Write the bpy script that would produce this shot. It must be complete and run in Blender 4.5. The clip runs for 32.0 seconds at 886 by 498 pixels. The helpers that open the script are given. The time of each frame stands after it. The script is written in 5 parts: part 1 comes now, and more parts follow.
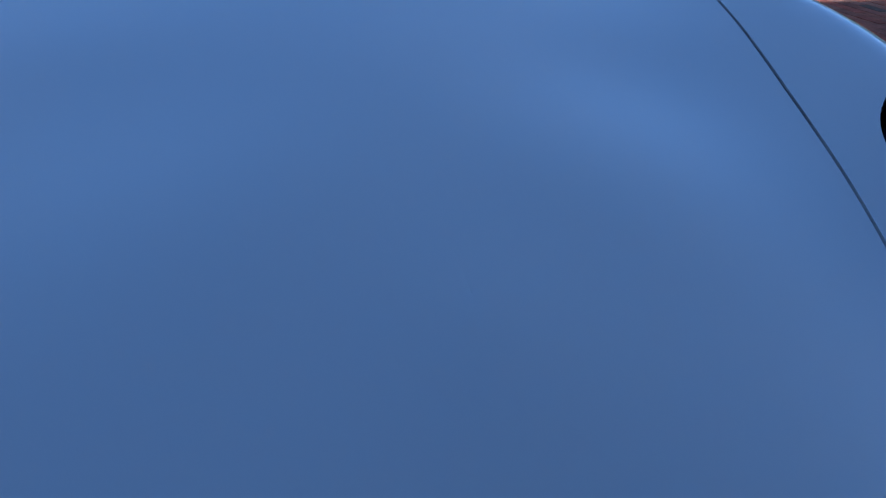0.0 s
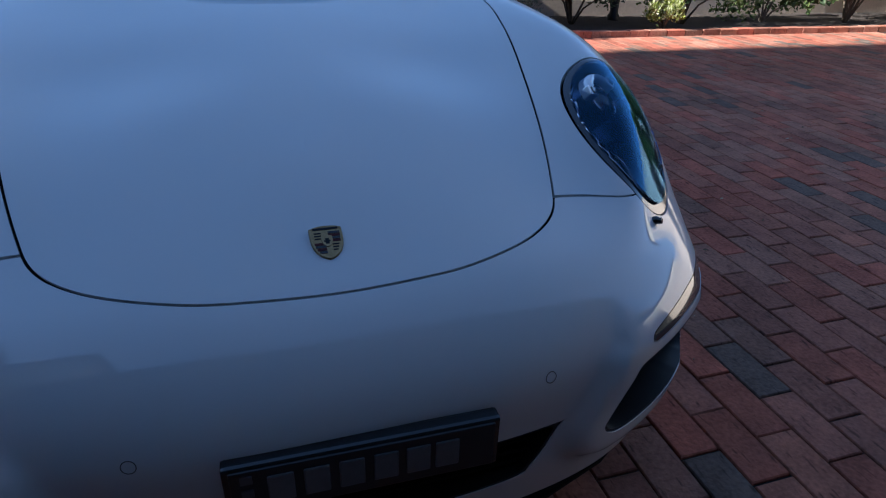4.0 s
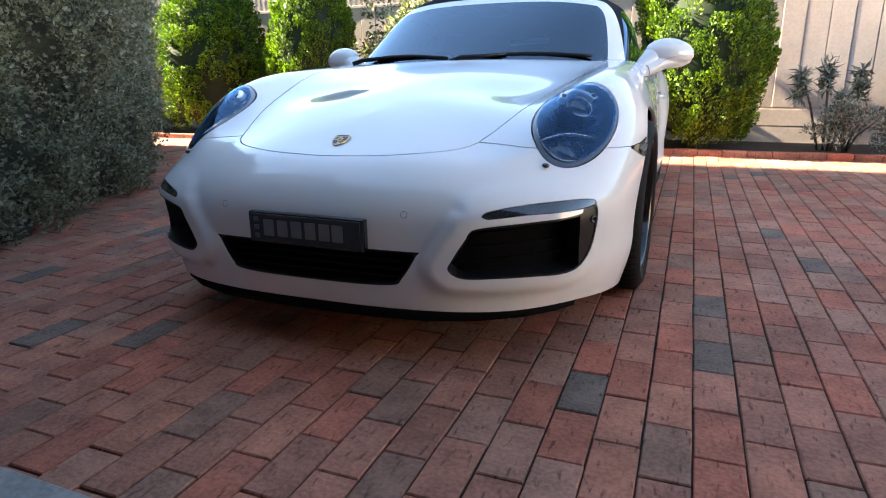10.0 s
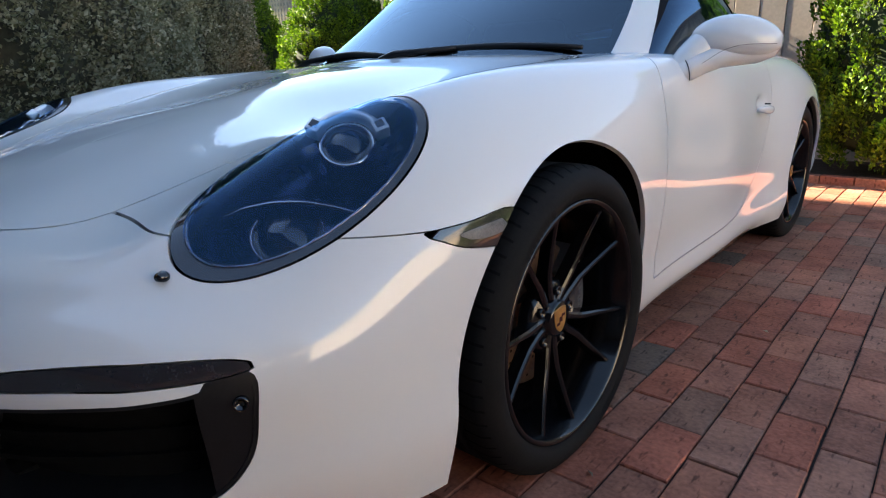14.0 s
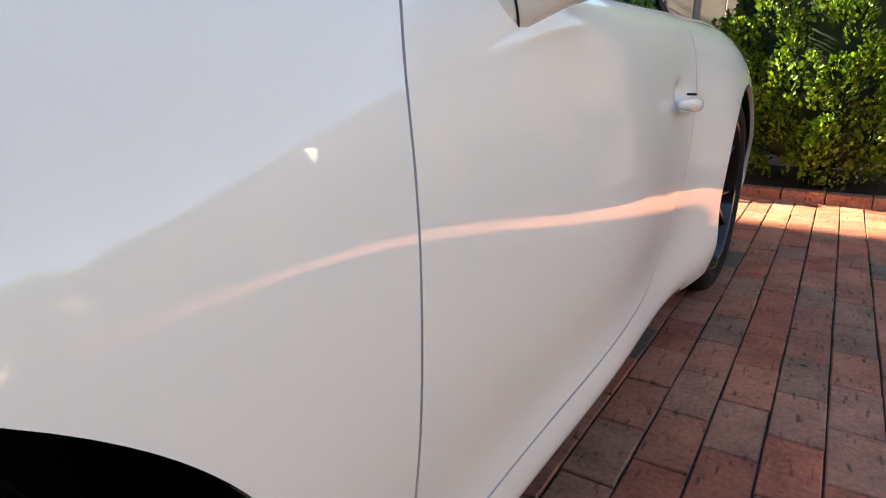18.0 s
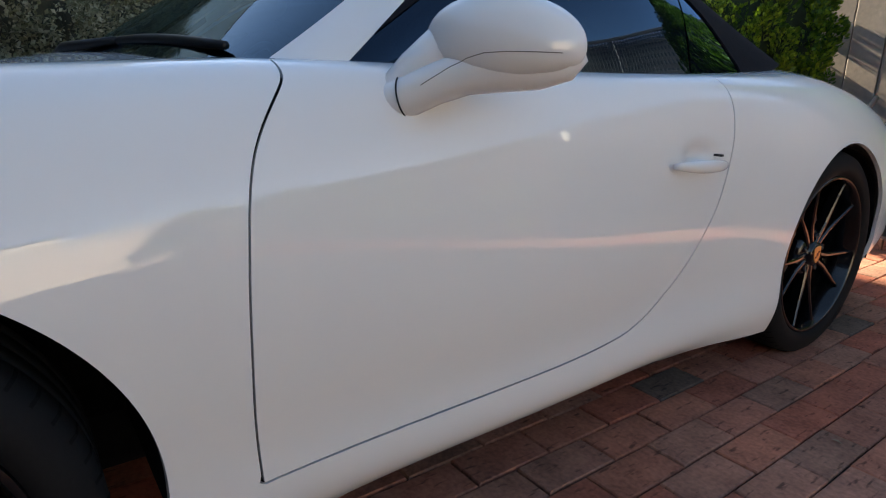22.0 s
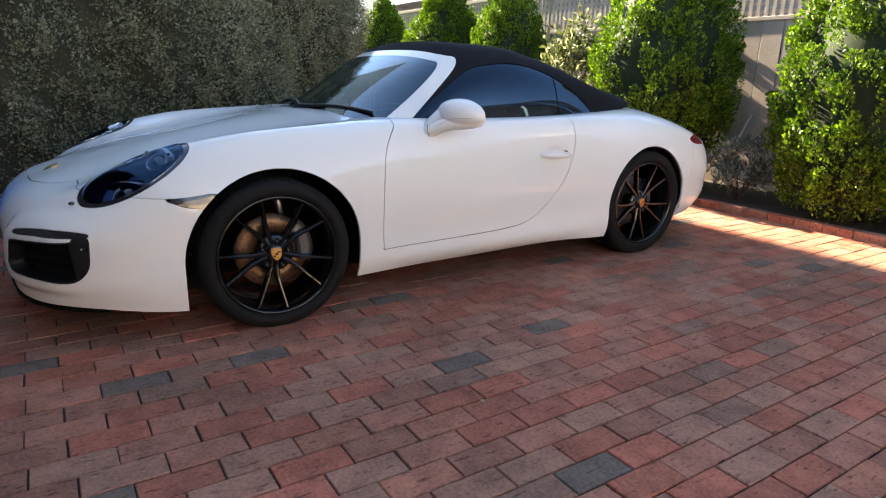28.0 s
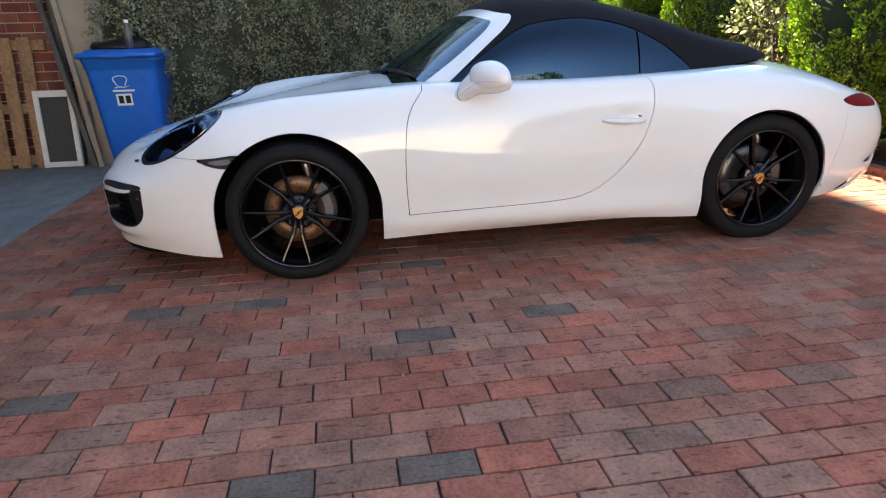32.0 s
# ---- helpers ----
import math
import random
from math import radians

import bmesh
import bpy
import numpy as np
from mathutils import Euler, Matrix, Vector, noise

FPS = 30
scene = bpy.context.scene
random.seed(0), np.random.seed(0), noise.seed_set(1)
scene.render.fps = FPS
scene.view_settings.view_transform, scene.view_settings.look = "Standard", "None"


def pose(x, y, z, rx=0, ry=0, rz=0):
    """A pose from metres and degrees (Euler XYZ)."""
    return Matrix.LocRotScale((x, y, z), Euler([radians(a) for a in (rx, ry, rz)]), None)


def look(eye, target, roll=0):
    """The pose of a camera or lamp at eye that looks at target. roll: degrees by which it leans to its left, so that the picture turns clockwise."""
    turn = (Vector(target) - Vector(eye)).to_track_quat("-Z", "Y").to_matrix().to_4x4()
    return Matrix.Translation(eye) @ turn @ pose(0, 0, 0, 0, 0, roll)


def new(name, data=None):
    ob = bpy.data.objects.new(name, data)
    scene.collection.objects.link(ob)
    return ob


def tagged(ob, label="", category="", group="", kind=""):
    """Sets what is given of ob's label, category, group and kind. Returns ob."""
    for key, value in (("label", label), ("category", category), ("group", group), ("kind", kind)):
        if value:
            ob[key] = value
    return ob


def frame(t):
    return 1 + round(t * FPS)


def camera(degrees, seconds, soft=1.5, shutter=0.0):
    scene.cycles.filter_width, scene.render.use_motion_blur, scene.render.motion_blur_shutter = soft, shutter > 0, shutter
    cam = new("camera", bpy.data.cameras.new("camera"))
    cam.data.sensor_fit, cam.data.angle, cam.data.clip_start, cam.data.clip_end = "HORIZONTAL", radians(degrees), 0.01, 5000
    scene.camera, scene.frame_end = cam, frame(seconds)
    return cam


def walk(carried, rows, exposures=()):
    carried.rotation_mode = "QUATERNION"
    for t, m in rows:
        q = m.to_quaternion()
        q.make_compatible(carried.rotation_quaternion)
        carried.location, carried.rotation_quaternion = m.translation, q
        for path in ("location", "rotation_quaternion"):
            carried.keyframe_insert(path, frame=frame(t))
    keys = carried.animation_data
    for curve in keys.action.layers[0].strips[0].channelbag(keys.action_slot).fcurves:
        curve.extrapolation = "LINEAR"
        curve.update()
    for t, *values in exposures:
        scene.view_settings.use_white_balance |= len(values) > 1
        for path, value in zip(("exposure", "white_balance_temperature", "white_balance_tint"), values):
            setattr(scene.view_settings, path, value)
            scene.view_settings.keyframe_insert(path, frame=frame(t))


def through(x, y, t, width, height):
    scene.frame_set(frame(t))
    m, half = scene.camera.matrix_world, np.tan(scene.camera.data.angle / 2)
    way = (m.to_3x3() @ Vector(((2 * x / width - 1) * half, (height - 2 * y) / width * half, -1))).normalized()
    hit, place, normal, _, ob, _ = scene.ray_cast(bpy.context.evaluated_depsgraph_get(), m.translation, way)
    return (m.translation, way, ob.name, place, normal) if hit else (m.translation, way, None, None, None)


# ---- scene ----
from mathutils.bvhtree import BVHTree
cam = camera(71.7, 32.0, 1.1)
PATH = [
    (0, (-0.145, -0.985, 1.064), (0.257, 0.621, -0.058), 2.1),
    (0.5, (-0.148, -1.010, 1.066), (0.420, 0.564, -0.030), 2.3),
    (1, (-0.150, -1.045, 1.070), (0.506, 0.516, 0.005), 2.7),
    (1.5, (-0.157, -1.09, 1.072), (0.549, 0.462, 0.028), 2.9),
    (2, (-0.168, -1.164, 1.08), (0.583, 0.376, 0.047), 2.8),
    (2.5, (-0.142, -1.242, 1.083), (0.596, 0.286, 0.024), 1.5),
    (3, (-0.064, -1.391, 1.094), (0.572, 0.193, 0.052), 2.0),
    (3.5, (-0.045, -1.527, 1.099), (0.516, 0.085, 0.055), 2.4),
    (4, (-0.084, -1.671, 1.105), (0.441, 0.001, 0.14), 2.1),
    (4.5, (-0.119, -1.795, 1.074), (0.331, -0.075, 0.156), 2.2),
    (6.5, (0.06, -2.381, 0.857), (0.156, -0.449, 0.349), 1.8),
    (7, (0.178, -2.488, 0.832), (0.202, -0.554, 0.324), 1.5),
    (7.5, (0.327, -2.555, 0.817), (0.154, -0.635, 0.283), 0.4),
    (8, (0.456, -2.631, 0.841), (0.199, -0.712, 0.34), 0.6),
    (8.5, (0.573, -2.737, 0.859), (0.163, -0.839, 0.377), -0.9),
    (9, (0.757, -2.738, 0.867), (0.313, -0.851, 0.375), -1.6),
    (9.5, (0.942, -2.656, 0.86), (0.27, -0.853, 0.314), -2.1),
    (10, (1.064, -2.507, 0.84), (0.321, -0.733, 0.29), -0.8),
    (10.5, (1.142, -2.332, 0.833), (0.451, -0.542, 0.271), -1.9),
    (11, (1.212, -2.148, 0.824), (0.426, -0.395, 0.267), -2.1),
    (11.5, (1.274, -1.987, 0.831), (0.398, -0.276, 0.276), -2.6),
    (12, (1.323, -1.782, 0.824), (0.419, -0.088, 0.262), -2.6),
    (12.5, (1.351, -1.613, 0.824), (0.427, 0.074, 0.275), -1.6),
    (13, (1.414, -1.42, 0.838), (0.32, 0.159, 0.279), -3.6),
    (13.5, (1.452, -1.252, 0.834), (0.256, 0.256, 0.289), -2.7),
    (15.5, (1.522, -0.631, 0.816), (0.107, 0.687, 0.307), -0.7),
    (16, (1.424, -0.49, 0.785), (0.088, 0.904, 0.262), -0.3),
    (16.5, (1.411, -0.317, 0.798), (0.079, 1.062, 0.229), -1.8),
    (17, (1.344, -0.134, 0.773), (-0.015, 1.24, 0.258), 0.2),
    (17.5, (1.239, 0.024, 0.796), (-0.017, 1.475, 0.233), -0.1),
    (18, (1.125, 0.16, 0.767), (0.066, 1.759, 0.2), -0.3),
    (18.5, (1.062, 0.287, 0.727), (0.171, 1.991, 0.178), -0.5),
    (19, (1.013, 0.384, 0.672), (0.174, 2.12, 0.14), -1.1),
    (19.5, (1.007, 0.447, 0.648), (0.21, 2.184, 0.06), -1.4),
    (20, (1.042, 0.46, 0.66), (0.182, 2.171, 0.084), 0.0),
    (20.5, (1.142, 0.413, 0.715), (0.069, 1.998, 0.134), -1.3),
    (21, (1.285, 0.358, 0.783), (0.034, 1.819, 0.233), 0.4),
    (21.5, (1.47, 0.325, 0.815), (0.003, 1.591, 0.32), -0.3),
    (22, (1.634, 0.288, 0.868), (0.073, 1.418, 0.334), 1.5),
    (22.5, (1.802, 0.22, 0.937), (0.178, 1.267, 0.422), -0.2),
    (23, (1.951, 0.169, 1.004), (0.31, 1.18, 0.472), 2.3),
    (23.5, (2.105, 0.148, 1.028), (0.403, 1.049, 0.489), 0.4),
    (24, (2.298, 0.129, 1.046), (0.536, 0.921, 0.526), 0.8),
    (24.5, (2.438, 0.057, 1.049), (0.672, 0.843, 0.537), 1.3),
    (26.5, (3.015, -0.324, 1.093), (1.271, 0.498, 0.562), 2.2),
    (27, (3.115, -0.518, 1.111), (1.435, 0.429, 0.582), 1.1),
    (27.5, (3.293, -0.625, 1.113), (1.64, 0.381, 0.608), 1.5),
    (28, (3.44, -0.755, 1.101), (1.81, 0.27, 0.558), 1.6),
    (28.5, (3.533, -0.873, 1.098), (1.93, 0.171, 0.515), 1.4),
    (29, (3.639, -0.976, 1.09), (2.1, 0.145, 0.48), 0.3),
    (29.5, (3.742, -0.928, 1.102), (2.098, 0.05, 0.517), -1.0),
    (30, (3.884, -0.747, 1.115), (2.163, 0.055, 0.487), 0.4),
    (30.5, (3.88, -0.536, 1.09), (2.145, 0.197, 0.417), 0.3),
    (31, (3.831, -0.285, 1.121), (2.06, 0.293, 0.395), 0.1),
    (31.5, (3.787, -0.016, 1.11), (1.953, 0.393, 0.425), -0.8),
    (32, (3.751, 0.293, 1.128), (1.884, 0.556, 0.459), -1.4),
]
EXPOSURES = [
    (0, 1.6, 5000, 8), (2.5, 1.5, 5350, 8), (4.5, 1.95, 5750, 8), (6.5, 2.9, 6900, 8), (9, 3.75, 7800, 8), (12, 3.8, 8050, 8), (13.5, 3.2, 7800, 8), (16, 2.95, 7900, 7),
    (18, 3.05, 8400, 7), (19, 2.6, 8400, 7), (20, 2.42, 8400, 8), (22, 2.45, 7600, 6), (24.5, 2.25, 7150, 8), (27, 2.98, 7850, 9), (28, 3.2, 8100, 9), (32, 3.45, 8050, 9),
]
walk(cam, [(t, look(eye, target, roll)) for t, eye, target, roll in PATH], EXPOSURES)

# ---- world, sun and sky ----
world = bpy.data.worlds.new("sky")
scene.world = world
world.use_nodes = True
SUN_AZ, SUN_EL = radians(267.7), radians(30)      # azimuth from +y towards +x
sky = world.node_tree.nodes.new("ShaderNodeTexSky")
sky.sky_type, sky.sun_disc = "NISHITA", False
sky.sun_elevation, sky.sun_rotation = SUN_EL, SUN_AZ
sky.air_density, sky.dust_density, sky.ozone_density, sky.altitude = 0.9, 0.25, 1.8, 1200
background = world.node_tree.nodes["Background"]
background.inputs["Strength"].default_value = 0.073
world.node_tree.links.new(sky.outputs[0], background.inputs["Color"])
sun = new("sun", bpy.data.lights.new("sun", "SUN"))
sun.data.energy, sun.data.angle, sun.data.color = 5.0, radians(0.55), (1.0, 0.955, 0.85)
sun_from = Vector((math.sin(SUN_AZ) * math.cos(SUN_EL), math.cos(SUN_AZ) * math.cos(SUN_EL), math.sin(SUN_EL)))
sun.matrix_world = look(sun_from * 40, (0, 0, 0))


# ---- materials ----
def material(name, base=(0.8, 0.8, 0.8), rough=0.5, metal=0.0, coat=0.0, bump=0.0, scale=20.0, vary=0.0, spread=None, spec=0.5):
    """A principled material whose colour and relief vary at two scales; spread adds a second colour by object or island."""
    m = bpy.data.materials.new(name)
    m.use_nodes = True
    tree = m.node_tree
    n, link = tree.nodes, tree.links.new
    p = n["Principled BSDF"]
    p.inputs["Base Color"].default_value = (*base, 1)
    p.inputs["Roughness"].default_value, p.inputs["Metallic"].default_value = rough, metal
    p.inputs["Coat Weight"].default_value, p.inputs["Coat Roughness"].default_value = coat, 0.03
    p.inputs["Specular IOR Level"].default_value = spec
    if vary or bump:
        place = n.new("ShaderNodeNewGeometry")
        big, small = n.new("ShaderNodeTexNoise"), n.new("ShaderNodeTexNoise")
        big.inputs["Scale"].default_value, small.inputs["Scale"].default_value = scale * 0.12, scale
        big.inputs["Detail"].default_value, small.inputs["Detail"].default_value = 4, 6
        link(place.outputs["Position"], big.inputs["Vector"]), link(place.outputs["Position"], small.inputs["Vector"])
        both = n.new("ShaderNodeMath")
        link(big.outputs["Fac"], both.inputs[0]), link(small.outputs["Fac"], both.inputs[1])
        if vary:
            span = n.new("ShaderNodeMapRange")
            span.inputs["From Min"].default_value, span.inputs["From Max"].default_value = 0.7, 1.3
            span.inputs["To Min"].default_value, span.inputs["To Max"].default_value = 1 - vary, 1 + vary
            link(both.outputs[0], span.inputs["Value"])
            tint = n.new("ShaderNodeVectorMath")
            tint.operation = "SCALE"
            tint.inputs[0].default_value = base
            link(span.outputs[0], tint.inputs["Scale"]), link(tint.outputs[0], p.inputs["Base Color"])
            if spread:
                chance = n.new("ShaderNodeObjectInfo" if spread[0] == "object" else "ShaderNodeNewGeometry")
                ramp = n.new("ShaderNodeValToRGB")
                ramp.color_ramp.interpolation = "CONSTANT" if len(spread) > 4 else "LINEAR"
                stops = spread[1:]
                while len(ramp.color_ramp.elements) < len(stops):
                    ramp.color_ramp.elements.new(0.5)
                for element, (at, colour) in zip(ramp.color_ramp.elements, stops):
                    element.position, element.color = at, (*colour, 1)
                link(chance.outputs["Random" if spread[0] == "object" else "Random Per Island"], ramp.inputs["Fac"])
                link(ramp.outputs["Color"], tint.inputs[0])
        if bump:
            relief = n.new("ShaderNodeBump")
            relief.inputs["Strength"].default_value, relief.inputs["Distance"].default_value = bump, 0.4 / scale
            link(both.outputs[0], relief.inputs["Height"]), link(relief.outputs[0], p.inputs["Normal"])
    return m


def leaf_material(name, tones, rough=0.5, through=0.4):
    """Leaves: a colour by leaf, and light that passes through them."""
    m = material(name, tones[1], rough, vary=0.3, scale=7, spread=("island", (0.0, tones[0]), (0.5, tones[1]), (1.0, tones[2])))
    n, link = m.node_tree.nodes, m.node_tree.links.new
    p = n["Principled BSDF"]
    veil, mix = n.new("ShaderNodeBsdfTranslucent"), n.new("ShaderNodeMixShader")
    link(p.inputs["Base Color"].links[0].from_socket, veil.inputs["Color"])
    mix.inputs["Fac"].default_value = through
    link(p.outputs[0], mix.inputs[1]), link(veil.outputs[0], mix.inputs[2])
    link(mix.outputs[0], n["Material Output"].inputs["Surface"])
    return m


BRICK_TONES = ((0.0, (0.334, 0.109, 0.067)), (0.16, (0.360, 0.143, 0.093)), (0.34, (0.290, 0.118, 0.077)), (0.50, (0.342, 0.159, 0.106)),
               (0.66, (0.404, 0.125, 0.077)), (0.76, (0.252, 0.128, 0.087)), (0.85, (0.371, 0.143, 0.088)), (0.95, (0.150, 0.104, 0.080)))


def paver_material(name, by):
    """Fired clay: a tone for each brick, mottling, dark scuffs and pits, and a rough face."""
    m = material(name, (0.2, 0.07, 0.05), 0.82, bump=0.55, scale=80, vary=0.34, spread=(by, *BRICK_TONES), spec=0.22)
    n, link = m.node_tree.nodes, m.node_tree.links.new
    p = n["Principled BSDF"]
    place, stretch = n.new("ShaderNodeNewGeometry"), n.new("ShaderNodeMapping")
    stretch.inputs["Scale"].default_value, stretch.inputs["Rotation"].default_value = (70, 16, 30), (0, 0, 0.5)
    scuff, band = n.new("ShaderNodeTexNoise"), n.new("ShaderNodeMapRange")
    scuff.inputs["Scale"].default_value, scuff.inputs["Detail"].default_value = 1.0, 3
    band.inputs["From Min"].default_value, band.inputs["From Max"].default_value = 0.60, 0.70
    band.inputs["To Min"].default_value, band.inputs["To Max"].default_value = 1.0, 0.42
    link(place.outputs["Position"], stretch.inputs["Vector"]), link(stretch.outputs[0], scuff.inputs["Vector"])
    link(scuff.outputs["Fac"], band.inputs["Value"])
    stain, wide = n.new("ShaderNodeTexNoise"), n.new("ShaderNodeMapRange")
    stain.inputs["Scale"].default_value, stain.inputs["Detail"].default_value = 1.3, 3
    wide.inputs["From Min"].default_value, wide.inputs["From Max"].default_value = 0.35, 0.65
    wide.inputs["To Min"].default_value, wide.inputs["To Max"].default_value = 0.80, 1.15
    link(place.outputs["Position"], stain.inputs["Vector"]), link(stain.outputs["Fac"], wide.inputs["Value"])
    both, worn = n.new("ShaderNodeMath"), n.new("ShaderNodeVectorMath")
    both.operation, worn.operation = "MULTIPLY", "SCALE"
    link(band.outputs[0], both.inputs[0]), link(wide.outputs[0], both.inputs[1])
    link(p.inputs["Base Color"].links[0].from_socket, worn.inputs[0]), link(both.outputs[0], worn.inputs["Scale"])
    link(worn.outputs[0], p.inputs["Base Color"])
    return m


def glass_material(name, tint, clear, rough=0.0, index=1.5, mirror_tint=(1, 1, 1)):
    """Thin tinted glass: a Fresnel mirror over a see-through sheet. The mirror's own colour can deepen the blue of
    reflected sky.
    """
    m = bpy.data.materials.new(name)
    m.use_nodes = True
    n, link = m.node_tree.nodes, m.node_tree.links.new
    p = n["Principled BSDF"]
    p.inputs["Base Color"].default_value, p.inputs["Roughness"].default_value = (0.004, 0.005, 0.006, 1), rough
    p.inputs["Specular IOR Level"].default_value = 0.0
    veil, mix = n.new("ShaderNodeBsdfTransparent"), n.new("ShaderNodeMixShader")
    veil.inputs["Color"].default_value = (*tint, 1)
    mirror, fresnel = n.new("ShaderNodeBsdfGlossy"), n.new("ShaderNodeFresnel")
    mirror.inputs["Roughness"].default_value = rough
    # a blue colour here paints mirrored sky bluer than it is
    mirror.inputs["Color"].default_value = (*mirror_tint, 1)
    fresnel.inputs["IOR"].default_value = index
    inner = n.new("ShaderNodeMixShader")
    inner.inputs["Fac"].default_value = clear
    link(p.outputs[0], inner.inputs[1]), link(veil.outputs[0], inner.inputs[2])
    link(fresnel.outputs[0], mix.inputs["Fac"]), link(inner.outputs[0], mix.inputs[1]), link(mirror.outputs[0], mix.inputs[2])
    link(mix.outputs[0], n["Material Output"].inputs["Surface"])
    return m


PAINT = material("white_paint", (0.72, 0.715, 0.70), 0.5, 0.0, 1.0, spec=0.0)
PAINT.node_tree.nodes["Principled BSDF"].inputs["Coat IOR"].default_value = 1.62
PAINT.node_tree.nodes["Principled BSDF"].inputs["Coat Roughness"].default_value = 0.012
BLACK_GLOSS = material("black_gloss", (0.006, 0.006, 0.007), 0.16, 0.0, 0.6)
BLACK_SATIN = material("black_satin", (0.009, 0.009, 0.010), 0.42, bump=0.05, scale=200, vary=0.15, spec=0.25)
DARK_VOID = material("dark_liner", (0.006, 0.006, 0.006), 0.9, bump=0.2, scale=60, vary=0.3, spec=0.08)
RUBBER = material("tyre_rubber", (0.008, 0.008, 0.0083), 0.75, bump=0.1, scale=120, vary=0.2, spec=0.16)
FABRIC = material("soft_top_fabric", (0.011, 0.011, 0.014), 0.92, bump=0.35, scale=600, vary=0.25, spec=0.08)
CHROME = material("chrome", (0.75, 0.75, 0.76), 0.08, 1.0)
STEEL = material("cast_steel", (0.32, 0.32, 0.33), 0.4, 1.0, bump=0.1, scale=80, vary=0.2)
GLASS = glass_material("car_glass", (0.22, 0.26, 0.30), 0.85, 0.0, 1.95, (0.60, 0.82, 1.0))
CLEAR = glass_material("clear_lens", (0.92, 0.94, 0.96), 0.99, 0.0, 1.62, (0.28, 0.60, 1.0))
THUJA_SHADE = material("conifer_inside", (0.012, 0.024, 0.006), 0.9, vary=0.4, scale=20)
HEDGE_SHADE = material("hedge_inside", (0.040, 0.040, 0.024), 0.95, vary=0.4, scale=30, bump=0.6)
CREAM_LEAF = leaf_material("cream_edged_leaf", ((0.05, 0.07, 0.02), (0.10, 0.12, 0.035), (0.45, 0.45, 0.25)), 0.5, 0.4)
GREY_LEAF = leaf_material("grey_leaf", ((0.090, 0.112, 0.083), (0.180, 0.217, 0.173), (0.330, 0.375, 0.300)), 0.5, 0.4)
LIME_LEAF = leaf_material("lime_leaf", ((0.12, 0.15, 0.02), (0.26, 0.29, 0.06), (0.55, 0.52, 0.34)), 0.5, 0.4)
STEEL_GREY = material("grey_metal", (0.10, 0.095, 0.09), 0.5, 0.3, bump=0.1, scale=60, vary=0.25)
HOUSE_BRICK = material("house_brick", (0.16, 0.062, 0.045), 0.8, bump=0.3, scale=14, vary=0.35)
GARAGE = material("garage_paint", (0.07, 0.06, 0.055), 0.5, bump=0.1, scale=30, vary=0.08)
LANTERN = material("lantern_glass", (0.8, 0.79, 0.75), 0.3, vary=0.05, scale=30)
STICKER = material("white_sticker", (0.70, 0.69, 0.64), 0.5, bump=0.05, scale=90, vary=0.08)
MESH_GREY = material("screen_mesh", (0.045, 0.045, 0.045), 0.7, bump=0.5, scale=500, vary=0.3)
TIMBER = material("worn_timber", (0.30, 0.17, 0.085), 0.8, bump=0.5, scale=35, vary=0.4)
SIDE_GLASS = glass_material("side_glass", (0.03, 0.035, 0.04), 0.30, 0.0, 1.62, (0.42, 0.68, 1.0))
LAMP_BLACK = material("lamp_black", (0.022, 0.042, 0.095), 0.12, 0.9)
LAMP_RIM = material("lamp_rim", (0.05, 0.055, 0.065), 0.12, 0.6, 0.8)
SILVER = material("silvered_plastic", (0.92, 0.93, 0.94), 0.25, 0.35)
LENS_BLACK = material("lens_black", (0.004, 0.006, 0.012), 0.05, 0.0, 0.8)
SMOKED = material("smoked_lens", (0.030, 0.030, 0.033), 0.12, 0.2, 1.0, vary=0.3, scale=260)
PALE_LENS = material("pale_lens", (0.16, 0.16, 0.17), 0.25, 0.15, vary=0.3, scale=300)
PLATE = material("plate_grey", (0.020, 0.021, 0.024), 0.35, vary=0.1, scale=80)
PLATE_MARK = material("plate_mark", (0.15, 0.155, 0.16), 0.4, 0.0, vary=0.1, scale=80)
PLATE_MARK_DIM = material("plate_mark_dim", (0.10, 0.10, 0.11), 0.4, vary=0.1, scale=80)
GOLD = material("badge_gold", (0.40, 0.27, 0.13), 0.30, 0.9, bump=0.15, scale=400, vary=0.25)
HUB_GOLD = material("hub_gold", (0.62, 0.33, 0.10), 0.35, 0.6, bump=0.15, scale=400, vary=0.25)
CREST_RED = material("badge_red", (0.07, 0.006, 0.008), 0.5, 0.0, 0.1, spec=0.2)
RIM_BLACK = material("rim_black", (0.0035, 0.0035, 0.004), 0.22, 0.0, 0.35, vary=0.15, scale=60, spec=0.35)
DISC = material("rusty_disc", (0.145, 0.080, 0.046), 0.45, 0.7, bump=0.08, scale=140, vary=0.35)
CALIPER = material("caliper_grey", (0.11, 0.11, 0.115), 0.32, 0.7, bump=0.1, scale=90, vary=0.2)
INTERIOR = material("black_leather", (0.013, 0.013, 0.014), 0.6, bump=0.2, scale=180, vary=0.25, spec=0.2)
TAIL_RED = material("tail_red", (0.16, 0.006, 0.012), 0.5, 0.0, 0.0, vary=0.2, scale=120, spec=0.12)
PAVER = paver_material("brick_paver", "object")
PAVER_REST = paver_material("brick_paver_field", "island")
JOINT = material("joint_sand", (0.026, 0.019, 0.015), 0.95, bump=0.5, scale=90, vary=0.4)
SOIL = material("garden_soil", (0.035, 0.022, 0.015), 0.95, bump=1.0, scale=25, vary=0.5)
FENCE_PAINT = material("fence_paint", (0.53, 0.43, 0.36), 0.6, bump=0.06, scale=40, vary=0.12)
